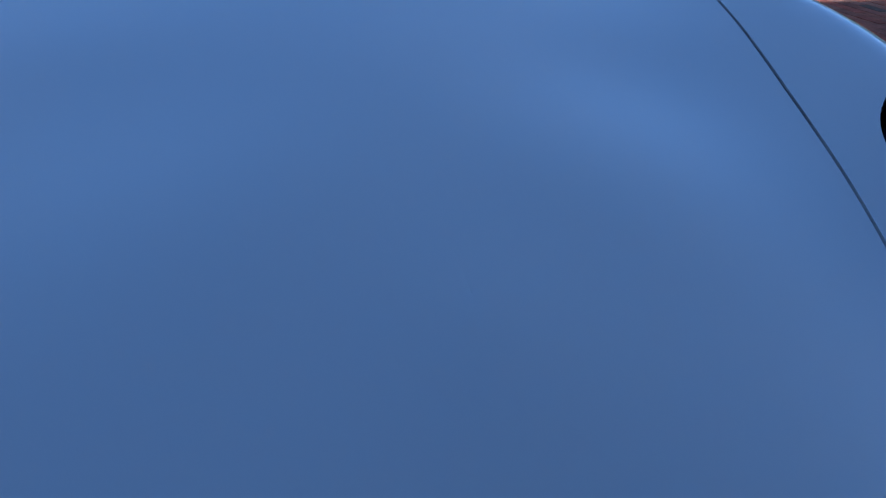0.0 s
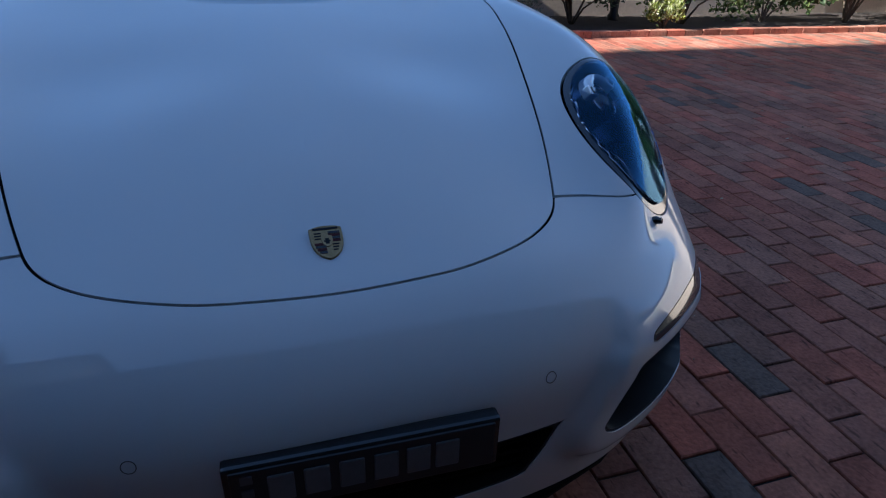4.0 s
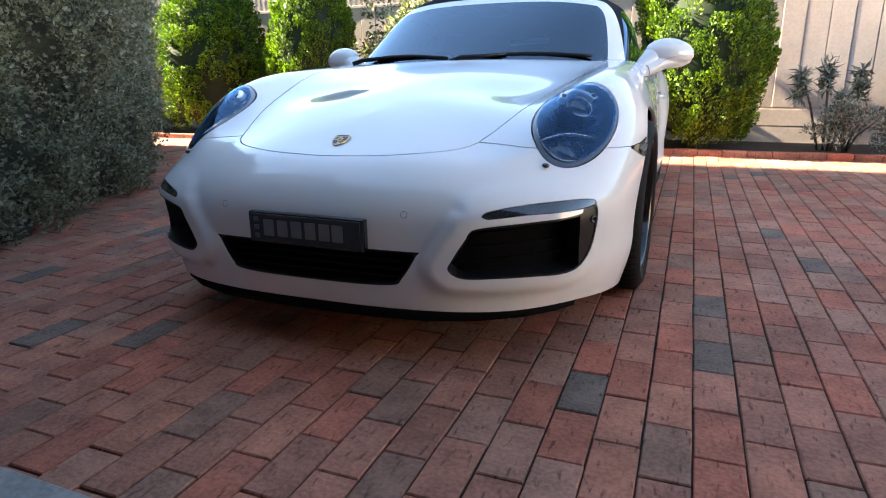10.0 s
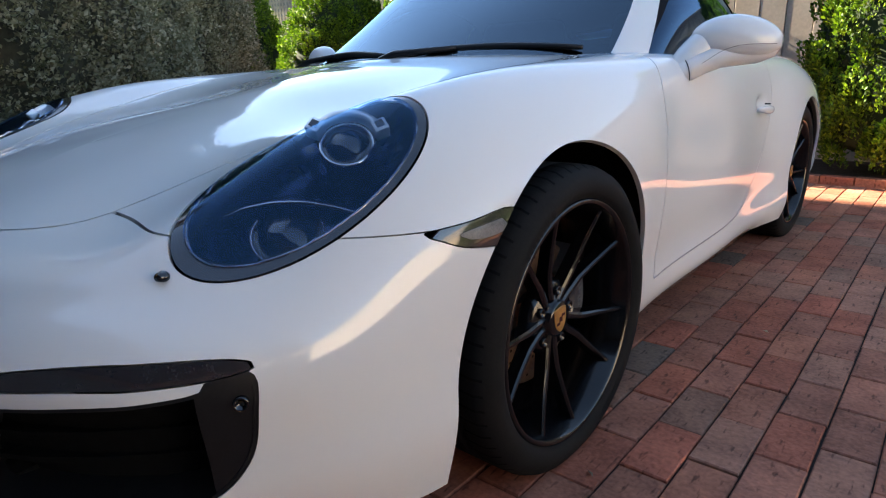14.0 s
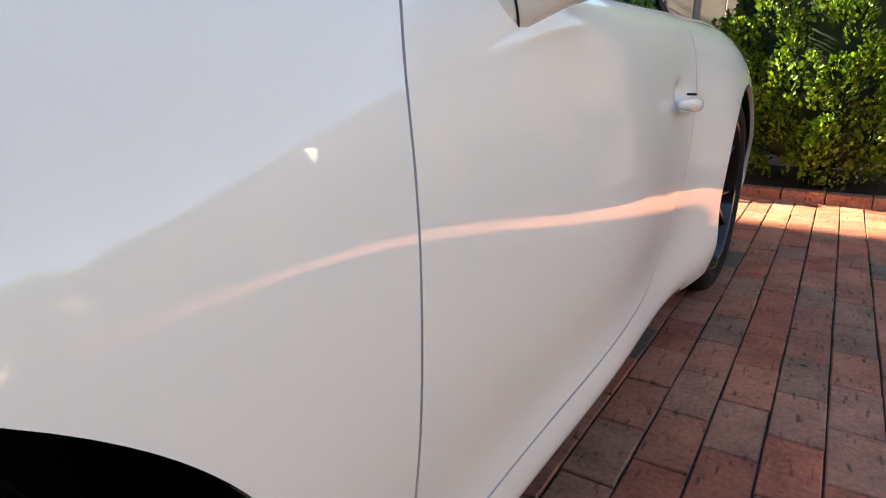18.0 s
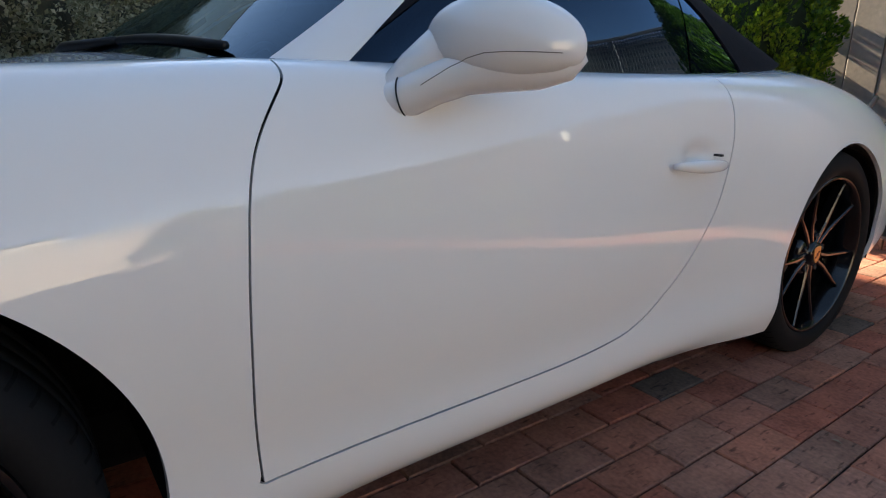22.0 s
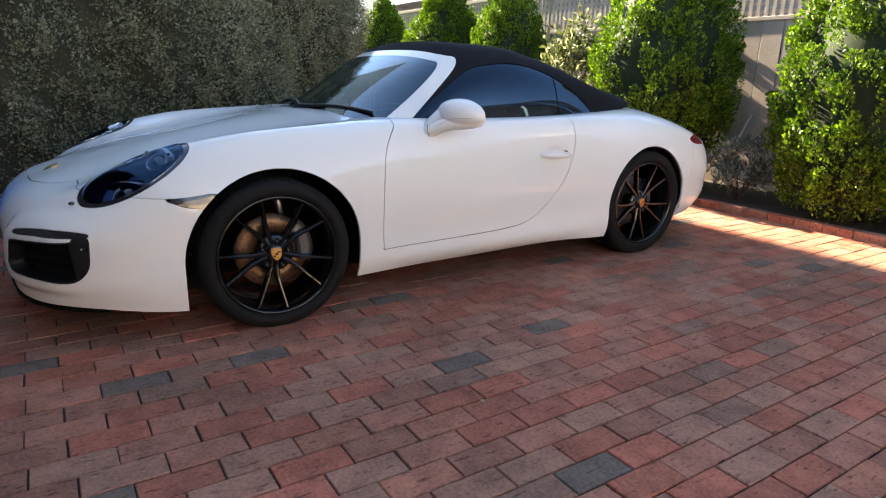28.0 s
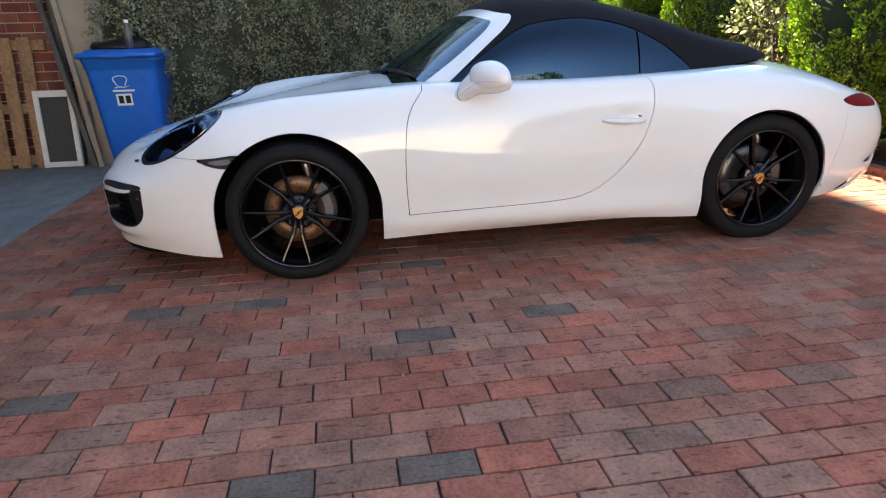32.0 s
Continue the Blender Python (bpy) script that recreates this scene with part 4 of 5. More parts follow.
    tube(bm, [Vector((side * .779, .8245, .8385)) + across * (.0338 * math.cos(q)) + up * (.0338 * math.sin(q)) for q in (2 * math.pi * k / 24 for k in range(24))], .0014, 6, True)
    part("mirror_gasket", bm, BLACK_SATIN, mirror, "black gasket at the mirror's foot", True)

# wipers and cowl
part("cowl", boxed(-.60, .60, .42, .56, .84, .872, bevel=.01), BLACK_SATIN, car, "black cowl under the wipers")
for x0, y0, x1, y1, lift in ((.56, .605, -.02, .462, .0), (-.10, .475, -.60, .62, .002)):
    bm = bmesh.new()
    tube(bm, [(x0 + (x1 - x0) * t, y0 + (y1 - y0) * t + .012, .913 + .014 * math.sin(math.pi * t) + lift) for t in np.linspace(0, 1, 9)], [.007, .010, .011, .012, .0125, .0125, .012, .011, .010], 8)
    wiper = part("wiper", bm, BLACK_SATIN, car, "black wiper blade", True)
    bm = bmesh.new()
    tube(bm, [(x0 * .35 + x1 * .65, y0 * .35 + y1 * .65 + .0, .928), (x1, y1 - .02, .916), (x1 - .05, y1 - .03, .896)], [.008, .012, .014], 8)
    part("wiper_arm", bm, BLACK_SATIN, wiper, "", True)


# wheels
def wheel(side, y, radius, centre, width, hub_x, spin, disc_mat):
    """A black wheel with five forked spokes; made on the left flank and turned for the other."""
    place = Matrix.Translation((side * centre, y, radius - .012)) @ (Matrix.Identity(4) if side > 0 else Matrix.Rotation(math.pi, 4, "Z"))
    face = hub_x - centre
    half, rim = width / 2, .262
    bm = lathe(bmesh.new(), [(half - .008, rim + .006), (half, rim + .004), (half + .001, rim - .004), (half - .008, rim - .008), (half - .03, rim - .017), (half - .07, rim - .026), (-half + .03, rim - .03), (-half, rim)], 72)
    body = part("wheel", bm, RIM_BLACK, car, "gloss black alloy wheel", True)
    body.matrix_basis = place
    bm = lathe(bmesh.new(), [(half - .010, rim + .002), (half + .003, rim + .010), (half + .009, rim + .022), (half + .010, rim + .04), (half + .002, radius - .022), (half - .008, radius - .008), (half - .024, radius - .001), (half - .045, radius),
                             (.052, radius), (.052, radius - .007), (.044, radius - .007), (.044, radius), (.004, radius), (.004, radius - .007), (-.004, radius - .007), (-.004, radius), (-.044, radius), (-.044, radius - .007), (-.052, radius - .007), (-.052, radius),
                             (-half + .04, radius), (-half + .01, radius - .008), (-half - .008, rim + .04), (-half + .01, rim + .002)], 96)
    tyre = part("tyre", bm, RUBBER, body, "black low-profile tyre", True)
    for k in range(2):
        bm = bmesh.new()
        a0, span = (2.0, .42) if k else (5.15, .36)
        rr0, rr1 = radius - .055, radius - .038
        for m in range(9):
            q = a0 + span * m / 9
            vs_ = [bm.verts.new((half + .0105, r * math.cos(w), r * math.sin(w))) for r, w in ((rr0, q), (rr1, q), (rr1, q + span / 13), (rr0, q + span / 13))]
            bm.faces.new(vs_)
        tagged(part("sidewall_relief", bm, RUBBER, tyre, "raised marks on the sidewall"), kind="stuff")
    # shoulder grooves of the tread
    bm = bmesh.new()
    for m in range(64):
        q = 2 * math.pi * m / 64
        ring = [[bm.verts.new((x, r * math.cos(q + w), r * math.sin(q + w))) for w in (lag - .008, lag + .008)] for x, r, lag in ((half - .060, radius + .0008, -.01), (half - .035, radius + .0006, .0), (half - .022, radius - .0008, .006), (half - .006, radius - .0088, .012))]
        for (p0, p1), (p2, p3) in zip(ring, ring[1:]):
            bm.faces.new((p0, p1, p3, p2))
    tagged(part("tread_pattern", bm, DARK_VOID, tyre), kind="stuff")
    for k in range(5):
        for s_ in (-1, 1):
            mid = spin + k * 2 * math.pi / 5
            turned = lambda r, w: Vector((r * math.cos(mid) - s_ * w * math.sin(mid), r * math.sin(mid) + s_ * w * math.cos(mid)))
            line = [turned(.030, .010), turned(.066, .0135), turned(.112, .0210), turned(.160, .0370), turned(.205, .0525), turned(.240, .0640), turned(.253, .0685)]
            bm = bmesh.new()
            rings = []
            for i, (t, w, d) in enumerate(((0, .0120, .030), (.16, .0125, .030), (.37, .0118, .030), (.58, .0100, .028), (.78, .0088, .028), (.94, .0086, .030), (1, .0130, .034))):
                at, x = line[i], face + (half - .008 - face) * t ** 1.6 - .006
                run = (line[min(i + 1, 6)] - line[max(i - 1, 0)]).normalized()
                ring = []
                for dw, dx in ((-w, -d), (-w * .72, -.004), (-w * .30, .0), (w * .30, .0), (w * .72, -.004), (w, -d)):
                    ring.append(bm.verts.new((x + dx, at.x - run.y * dw, at.y + run.x * dw)))
                rings.append(ring)
            for a, b in zip(rings, rings[1:]):
                for m in range(6):
                    bm.faces.new((a[m], a[m - 1], b[m - 1], b[m]))
            bm.faces.new(rings[0]), bm.faces.new(rings[-1][::-1])
            bmesh.ops.recalc_face_normals(bm, faces=bm.faces)
            part("spoke", bm, RIM_BLACK, body)
    bm = lathe(bmesh.new(), [(face - .045, .088), (face - .022, .086), (face - .012, .074), (face - .012, .042), (face + .002, .040), (face + .006, .034), (face + .007, .0005)], 40)
    hub = part("hub_cap", bm, RIM_BLACK, body, "black hub with a gold badge", True)
    for k in range(5):
        q = spin + (k + .5) * 2 * math.pi / 5
        bm = lathe(bmesh.new(), [(face - .015, .011), (face - .004, .011), (face - .002, .008), (face - .008, .007), (face - .008, .0005)], 12)
        bmesh.ops.translate(bm, verts=bm.verts, vec=(0, .061 * math.cos(q), .061 * math.sin(q)))
        part("lug_bolt", bm, RIM_BLACK, hub, "", True)
    bm = shield(.86, 0, .002)
    bm.transform(Matrix.Translation((face + .0065, 0, 0)) @ Matrix(((0, 0, 1, 0), (1, 0, 0, 0), (0, 1, 0, 0), (0, 0, 0, 1))) @ Matrix.Rotation(.1, 4, "Z"))
    part("wheel_badge", bm, HUB_GOLD, hub, "gold shield badge")
    for y0, y1, z0, z1 in ((.003, .017, .006, .012), (-.016, -.003, -.012, -.006), (-.006, .006, -.005, .006)):
        part("badge_field", boxed(face + .0075, face + .0092, y0, y1, z0, z1), CREST_RED, hub)
    bm = lathe(bmesh.new(), [(-.012, .045), (-.010, .086), (.002, .087), (.003, .092), (.006, .094), (.006, .164), (.0, .166), (-.014, .166), (-.02, .164), (-.02, .09)], 72)
    disc = part("brake_disc", bm, disc_mat, body, "rust-coloured drilled brake disc" if disc_mat == DISC else "dark drilled brake disc", True)
    bm = bmesh.new()
    for k in range(40):
        q = 2 * math.pi * k / 40
        r = (.108, .128, .147)[k % 3]
        made = bmesh.ops.create_circle(bm, cap_ends=True, segments=8, radius=.0036)["verts"]
        for v in made:
            v.co = Vector((.0068, r * math.cos(q) + v.co.x, r * math.sin(q) + v.co.y))
    tagged(part("drill_pattern", bm, DARK_VOID, disc), kind="stuff")
    bm = bmesh.new()
    rings = []
    for k in range(9):
        q = radians(-34 + 68 * k / 8)
        rings.append([bm.verts.new((x, r * math.cos(q), r * math.sin(q))) for x, r in ((-.03, .105), (.030, .108), (.040, .125), (.040, .165), (.030, .182), (-.03, .184))])
    for a, b in zip(rings, rings[1:]):
        for m in range(6):
            bm.faces.new((a[m], a[m - 1], b[m - 1], b[m]))
    bm.faces.new(rings[0]), bm.faces.new(rings[-1][::-1])
    bmesh.ops.recalc_face_normals(bm, faces=bm.faces)
    bmesh.ops.rotate(bm, verts=bm.verts, cent=(0, 0, 0), matrix=Matrix.Rotation(radians(14), 3, "X"))
    caliper = part("brake_caliper", bm, CALIPER, body, "dark grey brake caliper", False)
    for k, q in enumerate(np.linspace(-24, 22, 7)):
        w = radians(14 + q)
        bm = boxed(.0402, .0415, -.006, .006, -.0055, .0055)
        bm.transform(Matrix.Translation((0, .147 * math.cos(w), .147 * math.sin(w))) @ Matrix.Rotation(w, 4, "X"))
        part("caliper_mark", bm, PALE_LENS, caliper)
    bm = bmesh.new()
    tube(bm, [(-.05, .07, .10), (-.03, .05, .20), (-.05, .02, .30)], .02, 8)
    tube(bm, [(-.06, -.08, .0), (-.10, -.10, .02), (-.2, -.06, .03)], .025, 8)
    part("suspension_arm", bm, STEEL, body, "", True)
    return body


for side in SIDES:
    wheel(side, .006, .336, .775, .235, .843, radians(-97.5), DISC)
    wheel(side, 2.466, .345, .662, .275, .772, radians(-93), CALIPER)

# wheel wells, underside
for side in SIDES:
    for centre, r, edge_x in ((.018, .396, .825), (2.455, .372, .785)):
        bm = bmesh.new()
        lo, hi = [], []
        for k in range(25):
            q = math.pi * (1.04 - 1.08 * k / 24)
            y, z = centre + r * math.cos(q), .32 + r * math.sin(q)
            lo.append(bm.verts.new((side * .50, y, z))), hi.append(bm.verts.new((side * edge_x, y, z)))
        for k in range(24):
            bm.faces.new((lo[k], lo[k + 1], hi[k + 1], hi[k]))
        bm.faces.new(lo)
        part("wheel_well", bm, DARK_VOID, car, "black wheel well liner", True)
part("underbody", boxed(-.50, .50, -.93, 3.3, .15, .30, bevel=.03), DARK_VOID, car, "dark underside")
part("floor_pan", boxed(-.70, .70, .44, 1.95, .17, .30, bevel=.02), DARK_VOID, car, "dark floor pan")
part("nose_filler", boxed(-.48, .48, -.86, -.40, .26, .52, bevel=.05), DARK_VOID, car, "dark structure behind the grille")

# cabin inside
part("cabin_floor", boxed(-.62, .62, .5, 2.4, .30, .45), INTERIOR, car, "dark carpet")
bm = boxed(-.62, .62, .50, .86, .60, .845, bevel=.05)
part("dashboard", bm, INTERIOR, car, "black dashboard")
for side in SIDES:
    part("door_card", boxed(side * .66 - .02, side * .66 + .02, .6, 2.1, .4, .84, bevel=.015), INTERIOR, car)
    seat = part("seat", boxed(side * .34 - .23, side * .34 + .23, 1.15, 1.65, .42, .58, bevel=.06), INTERIOR, car, "black leather seat")
    bm = boxed(-.23, .23, -.06, .06, 0, .62, bevel=.05)
    for v in bm.verts:
        v.co.x *= 1 - .35 * max(0, v.co.z - .36)
    bm.transform(Matrix.Translation((side * .34, 1.66, .52)) @ Matrix.Rotation(radians(-18), 4, "X"))
    part("seat_back", bm, INTERIOR, seat, "black leather backrest", True)
bm = bmesh.new()
tube(bm, [(-.34 + .175 * math.cos(q), .99 + .07 * math.sin(q), .80 + .16 * math.sin(q)) for q in (2 * math.pi * k / 28 for k in range(28))], .014, 8, True)
tube(bm, [(-.34, .95, .80), (-.34, .86, .76)], .03, 10)
tube(bm, [(-.51, .99, .80), (-.17, .99, .80)], .014, 8)
part("steering_wheel", bm, INTERIOR, car, "black steering wheel", True)
bm = bmesh.new()
bmesh.ops.create_uvsphere(bm, u_segments=20, v_segments=10, radius=1, matrix=Matrix.Translation((0, .985, 1.175)) @ Matrix.Diagonal((.105, .02, .034, 1)))
part("rear_view_mirror", bm, BLACK_SATIN, car, "black inside mirror", True)
bm = boxed(-.62, .62, 2.05, 2.6, .80, .90, bevel=.03)
part("rear_shelf", bm, INTERIOR, car, "black rear shelf")

# tail
for side in SIDES:
    sheet("tail_light", tail_net, TAIL_RED, car, "dark red tail light", side, thick=.02, lift=-.003)
    sheet("rear_vent", vent_net, DARK_VOID, car, "black vent in the rear bumper", side, thick=0, lift=-.02)
    bm = lathe(bmesh.new(), [(3.30, .038), (3.42, .040), (3.425, .036), (3.36, .034), (3.36, .001)], 24, "z")
    bmesh.ops.rotate(bm, verts=bm.verts, cent=(0, 0, 0), matrix=Matrix.Rotation(radians(-90), 3, "X"))
    bmesh.ops.translate(bm, verts=bm.verts, vec=(side * .45, 0, .27))
    part("exhaust_tip", bm, CHROME, car, "chrome exhaust tip", True)

# the car stands a little askew to the paving: its far half is drawn round to the turned middle plane
SKEW, MIDDLE = 0.031, -0.028


def settled(p):
    return Vector((p.x + (MIDDLE - SKEW * p.y) * max(0.0, 1 - p.x / .79), p.y - SKEW * (math.sqrt(p.x * p.x + .0225) - p.x) + .0008, p.z))


done = set()
for ob in [car, *car.children_recursive]:
    if ob.type == "MESH" and ob.name.split(".")[0] == "wheel":
        ob.matrix_basis = Matrix.Translation(settled(ob.matrix_basis.translation) - ob.matrix_basis.translation) @ ob.matrix_basis
        done |= {ob, *ob.children_recursive}
for ob in car.children_recursive:
    if ob.type == "MESH" and ob not in done and ob.name.split("_")[0] in ("plate", "number"):
        ob.data.transform(Matrix.Translation((.004, -.0045, 0)))
    elif ob.type == "MESH" and ob not in done:
        for v in ob.data.vertices:
            v.co = settled(v.co)

# ---- ground, beds, fence ----
FENCE_Y, BED_Y, PAVE_S, PAVE_N = 5.55, 4.36, -1.79, 4.25
PX, PY, ASKEW = 0.1115, 0.2245, 0.018
tagged(part("ground", boxed(-400, 400, -400, 400, -0.4, -0.009), JOINT), "dark sandy ground under the paving", "ground", kind="structure")
bed = tagged(part("garden_bed", boxed(-14, 12, BED_Y, FENCE_Y, -0.02, 0.03, bevel=0.01), SOIL), "dark mulched garden bed along the fence", "garden bed", kind="structure")
slab = tagged(part("slab", boxed(-2.62, 9.37, -3.6, PAVE_S, -0.02, 0.004, bevel=0.003), CONCRETE), "grey concrete slab beside the paving", "slab", kind="structure")

fence = thing("fence", "cream paling fence with lattice along its top", "fence", kind="structure")
proto = {}


def shared(key, make):
    if key not in proto:
        mesh = bpy.data.meshes.new(key)
        bm = make()
        bm.to_mesh(mesh)
        bm.free()
        proto[key] = mesh
    return proto[key]


def piece(name, mesh, mat, parent, m):
    if not mesh.materials:
        mesh.materials.append(mat)
    ob = new(name, mesh)
    ob.parent = parent
    ob.matrix_basis = m
    return ob


rnd = random.Random(4)
BOARD = 0.2295
board_mesh = shared("paling", lambda: boxed(-BOARD / 2 + .004, BOARD / 2 - .004, -.010, .012, .42, 1.735, bevel=.004))
for k in range(-42, 36):
    piece("board", board_mesh, FENCE_PAINT, fence, pose(BOARD * k + .05, FENCE_Y + rnd.uniform(-.003, .003), rnd.uniform(-.003, .003), 0, 0, rnd.uniform(-.2, .2)))
for z0, z1 in ((.02, .205), (.215, .405)):
    for k in range(7):
        piece("plinth_board", shared("plinth%.1f" % z0, lambda: boxed(-1.24, 1.24, -.012, .012, z0, z1, bevel=.004)), FENCE_PAINT, fence, pose(-8.6 + 2.5 * k, FENCE_Y, 0, 0, 0, rnd.uniform(-.1, .1)))
for z0, z1, d in ((1.735, 1.775, .022), (2.30, 2.35, .03)):
    part("rail", boxed(-9.7, 9.37, FENCE_Y - d, FENCE_Y + d, z0, z1, bevel=.004), FENCE_PAINT, fence)
slat_mesh = shared("lattice_slat", lambda: boxed(-.019, .019, -.010, -.001, 1.77, 2.31))
for k in range(-112, 96):
    piece("lattice_slat", slat_mesh, FENCE_PAINT, fence, pose(.086 * k, FENCE_Y, 0))
for k in range(6):
    part("lattice_rail", boxed(-9.7, 9.37, FENCE_Y + .0, FENCE_Y + .009, 1.80 + .086 * k, 1.838 + .086 * k), FENCE_PAINT, fence)
# blocks the sky behind the boards so their gaps go dark
part("back_panel", boxed(-9.7, 9.37, FENCE_Y + .0165, FENCE_Y + .024, .02, 1.735), FENCE_PAINT, fence, "panel added behind the palings to darken the gaps")
for k in range(7):
    part("fence_post", boxed(-8.7 + 2.4 * k, -8.6 + 2.4 * k, FENCE_Y + .026, FENCE_Y + .11, 0, 2.3), FENCE_PAINT, fence)

# ---- the houses round the yard, with unseen blocks added for the light ----
house = thing("brick_house", "two-storey red brick house beside the yard", "house", kind="structure")
part("wall", boxed(-12, -2.68, -12, -2.02, 0, 5.0), MORTAR, house, "mortar behind the red bricks")
# unseen sun blocker for the yard; pale so the windscreen mirrors it like sky
part("upper_wall", boxed(-22, -13, -12, 2.72, 0, 12.4), PALE_WALL, house, "unseen tall pale block added to keep sun off the yard")
bm = bmesh.new()
# the first row caps the added sun blocker
for x0, x1, y0, y1, z0, ridge in ((-22.4, -12.9, -12.2, 2.74, 12.35, 12.6), (-12.6, -2.4, -12.6, -1.8, 4.9, 6.4)):
    ym = (x0 + x1) / 2
    v = [bm.verts.new(p) for p in ((x0, y0, z0), (x1, y0, z0), (x1, y1, z0), (x0, y1, z0), (ym, y0, ridge), (ym, y1, ridge))]
    for f in ((0, 1, 4), (2, 3, 5), (1, 2, 5, 4), (3, 0, 4, 5), (3, 2, 1, 0)):
        bm.faces.new([v[i] for i in f])
part("roof", bm, ROOF_TILE, house, "terracotta tiled roof")
bricks_v, bricks_f = [], []
for row in range(34):
    for k in range(-20, 0):
        y0 = -2.03 + .24 * k - (.12 if row % 2 else 0)
        if y0 < -6.2:
            continue
        z0, y1 = .004 + .086 * row, min(y0 + .23, -2.022)
        if y1 - y0 < .03:
            continue
        n, dx = len(bricks_v), rnd.uniform(-.002, .002)
        bricks_v += [(-2.67 + dx, y0, z0), (-2.67 + dx, y1, z0), (-2.67 + dx, y1, z0 + .076), (-2.67 + dx, y0, z0 + .076), (-2.69, y0, z0), (-2.69, y1, z0), (-2.69, y1, z0 + .076), (-2.69, y0, z0 + .076)]
        bricks_f += [tuple(n + i for i in f) for f in ((0, 1, 2, 3), (0, 4, 5, 1), (1, 5, 6, 2), (2, 6, 7, 3), (3, 7, 4, 0))]
tagged(mesh_part("wall_bricks", bricks_v, bricks_f, WALL_BRICK, house, "red brick courses"), kind="stuff")
part("cream_pier", boxed(-2.74, -2.50, -2.20, -1.93, 0, 2.9, bevel=.006), CREAM, house, "cream painted pier at the corner")
part("side_wall", boxed(-5.3, -2.66, -2.03, -1.90, 0, 2.9), CREAM, house, "cream rendered side wall")
part("downpipe", tube(bmesh.new(), [(-2.60, -2.30, 0.02), (-2.60, -2.30, 2.9)], .035, 12), STEEL_GREY, house, "dark grey downpipe", True)
part("wall_plate", boxed(-2.672, -2.66, -2.33, -2.20, 1.12, 1.18, bevel=.003), CREAM, house, "small pale wall plate")

back = thing("rear_house", "unseen brick house with a tiled roof behind the drive, shading the car's nose", "house", kind="structure")
part("wall", boxed(-2.66, 9.36, -12, -3.45, 0, 2.62), HOUSE_BRICK, back, "plain brick wall")
bm = bmesh.new()
# eave drawn forward to keep skylight off the car's nose
v = [bm.verts.new(p) for p in ((-3.1, -12.5, 2.5), (9.36, -12.5, 2.5), (9.36, -1.95, 2.5), (-2.64, -1.95, 2.5), (1, -8.4, 5.2), (6, -8.4, 5.2))]
for f in ((0, 1, 5, 4), (1, 2, 5), (2, 3, 4, 5), (3, 0, 4), (3, 2, 1, 0)):
    bm.faces.new([v[i] for i in f])
part("roof", bm, ROOF_TILE, back, "tiled hip roof")
# unseen; its dark colour keeps the bumper's surroundings dim
part("garage_door", boxed(-1.4, 3.6, -3.448, -3.40, .006, 2.2, bevel=.01), GARAGE, back, "closed dark garage door added to dim what the nose mirrors")
side_fence = thing("side_fence", "cream paling fence with lattice that closes the yard", "fence", kind="structure")
for k in range(-20, 24):
    piece("board", board_mesh, FENCE_PAINT, side_fence, pose(9.4 + rnd.uniform(-.003, .003), BOARD * k + .1, 0, 0, 0, 90))
part("plinth_board", boxed(9.388, 9.412, -4.6, 5.5, .02, .405, bevel=.004), FENCE_PAINT, side_fence)
for z0, z1 in ((1.735, 1.775), (2.30, 2.35)):
    part("rail", boxed(9.375, 9.425, -4.6, 5.5, z0, z1, bevel=.004), FENCE_PAINT, side_fence)
for k in range(-53, 64):
    piece("lattice_slat", slat_mesh, FENCE_PAINT, side_fence, pose(9.4, .086 * k, 0, 0, 0, 90))
for k in range(6):
    part("lattice_rail", boxed(9.401, 9.41, -4.6, 5.5, 1.80 + .086 * k, 1.838 + .086 * k), FENCE_PAINT, side_fence)
# unseen, sunlit and pale: sized to throw warm light on the car's flank
neighbour = thing("neighbour_house", "unseen cream house with a tiled roof, added to bounce sunlight", "house", kind="structure")
part("wall", boxed(16.6, 25, -12, 3.6, 0, 4.6), BOUNCE_WALL, neighbour, "cream wall added to bounce sun onto the car's flank")
bm = bmesh.new()
v = [bm.verts.new(p) for p in ((16.2, -12.4, 4.5), (25.4, -12.4, 4.5), (25.4, 4.0, 4.5), (16.2, 4.0, 4.5), (21, -7.5, 5.3), (21, -1, 5.3))]
for f in ((0, 1, 4), (1, 2, 5, 4), (2, 3, 5), (3, 0, 4, 5), (3, 2, 1, 0)):
    bm.faces.new([v[i] for i in f])
part("roof", bm, ROOF_TILE, neighbour, "tiled hip roof")


# backdrop added to keep bright sky out of the lattice holes
north = thing("north_house", "low grey backdrop added behind the lattice fence", "house", kind="structure")
part("wall", boxed(-16, 14, 9.2, 16, 0, 3.3), NORTH_WALL, north, "grey backdrop wall that darkens the lattice holes")
bm = bmesh.new()
v = [bm.verts.new(p) for p in ((-16.5, 8.7, 3.2), (14.5, 8.7, 3.2), (14.5, 16.5, 3.2), (-16.5, 16.5, 3.2), (-12, 12.6, 3.6), (10, 12.6, 3.6))]
for f in ((0, 1, 5, 4), (1, 2, 5), (2, 3, 4, 5), (3, 0, 4), (3, 2, 1, 0)):
    bm.faces.new([v[i] for i in f])
part("roof", bm, NORTH_WALL, north, "low grey top of the backdrop")


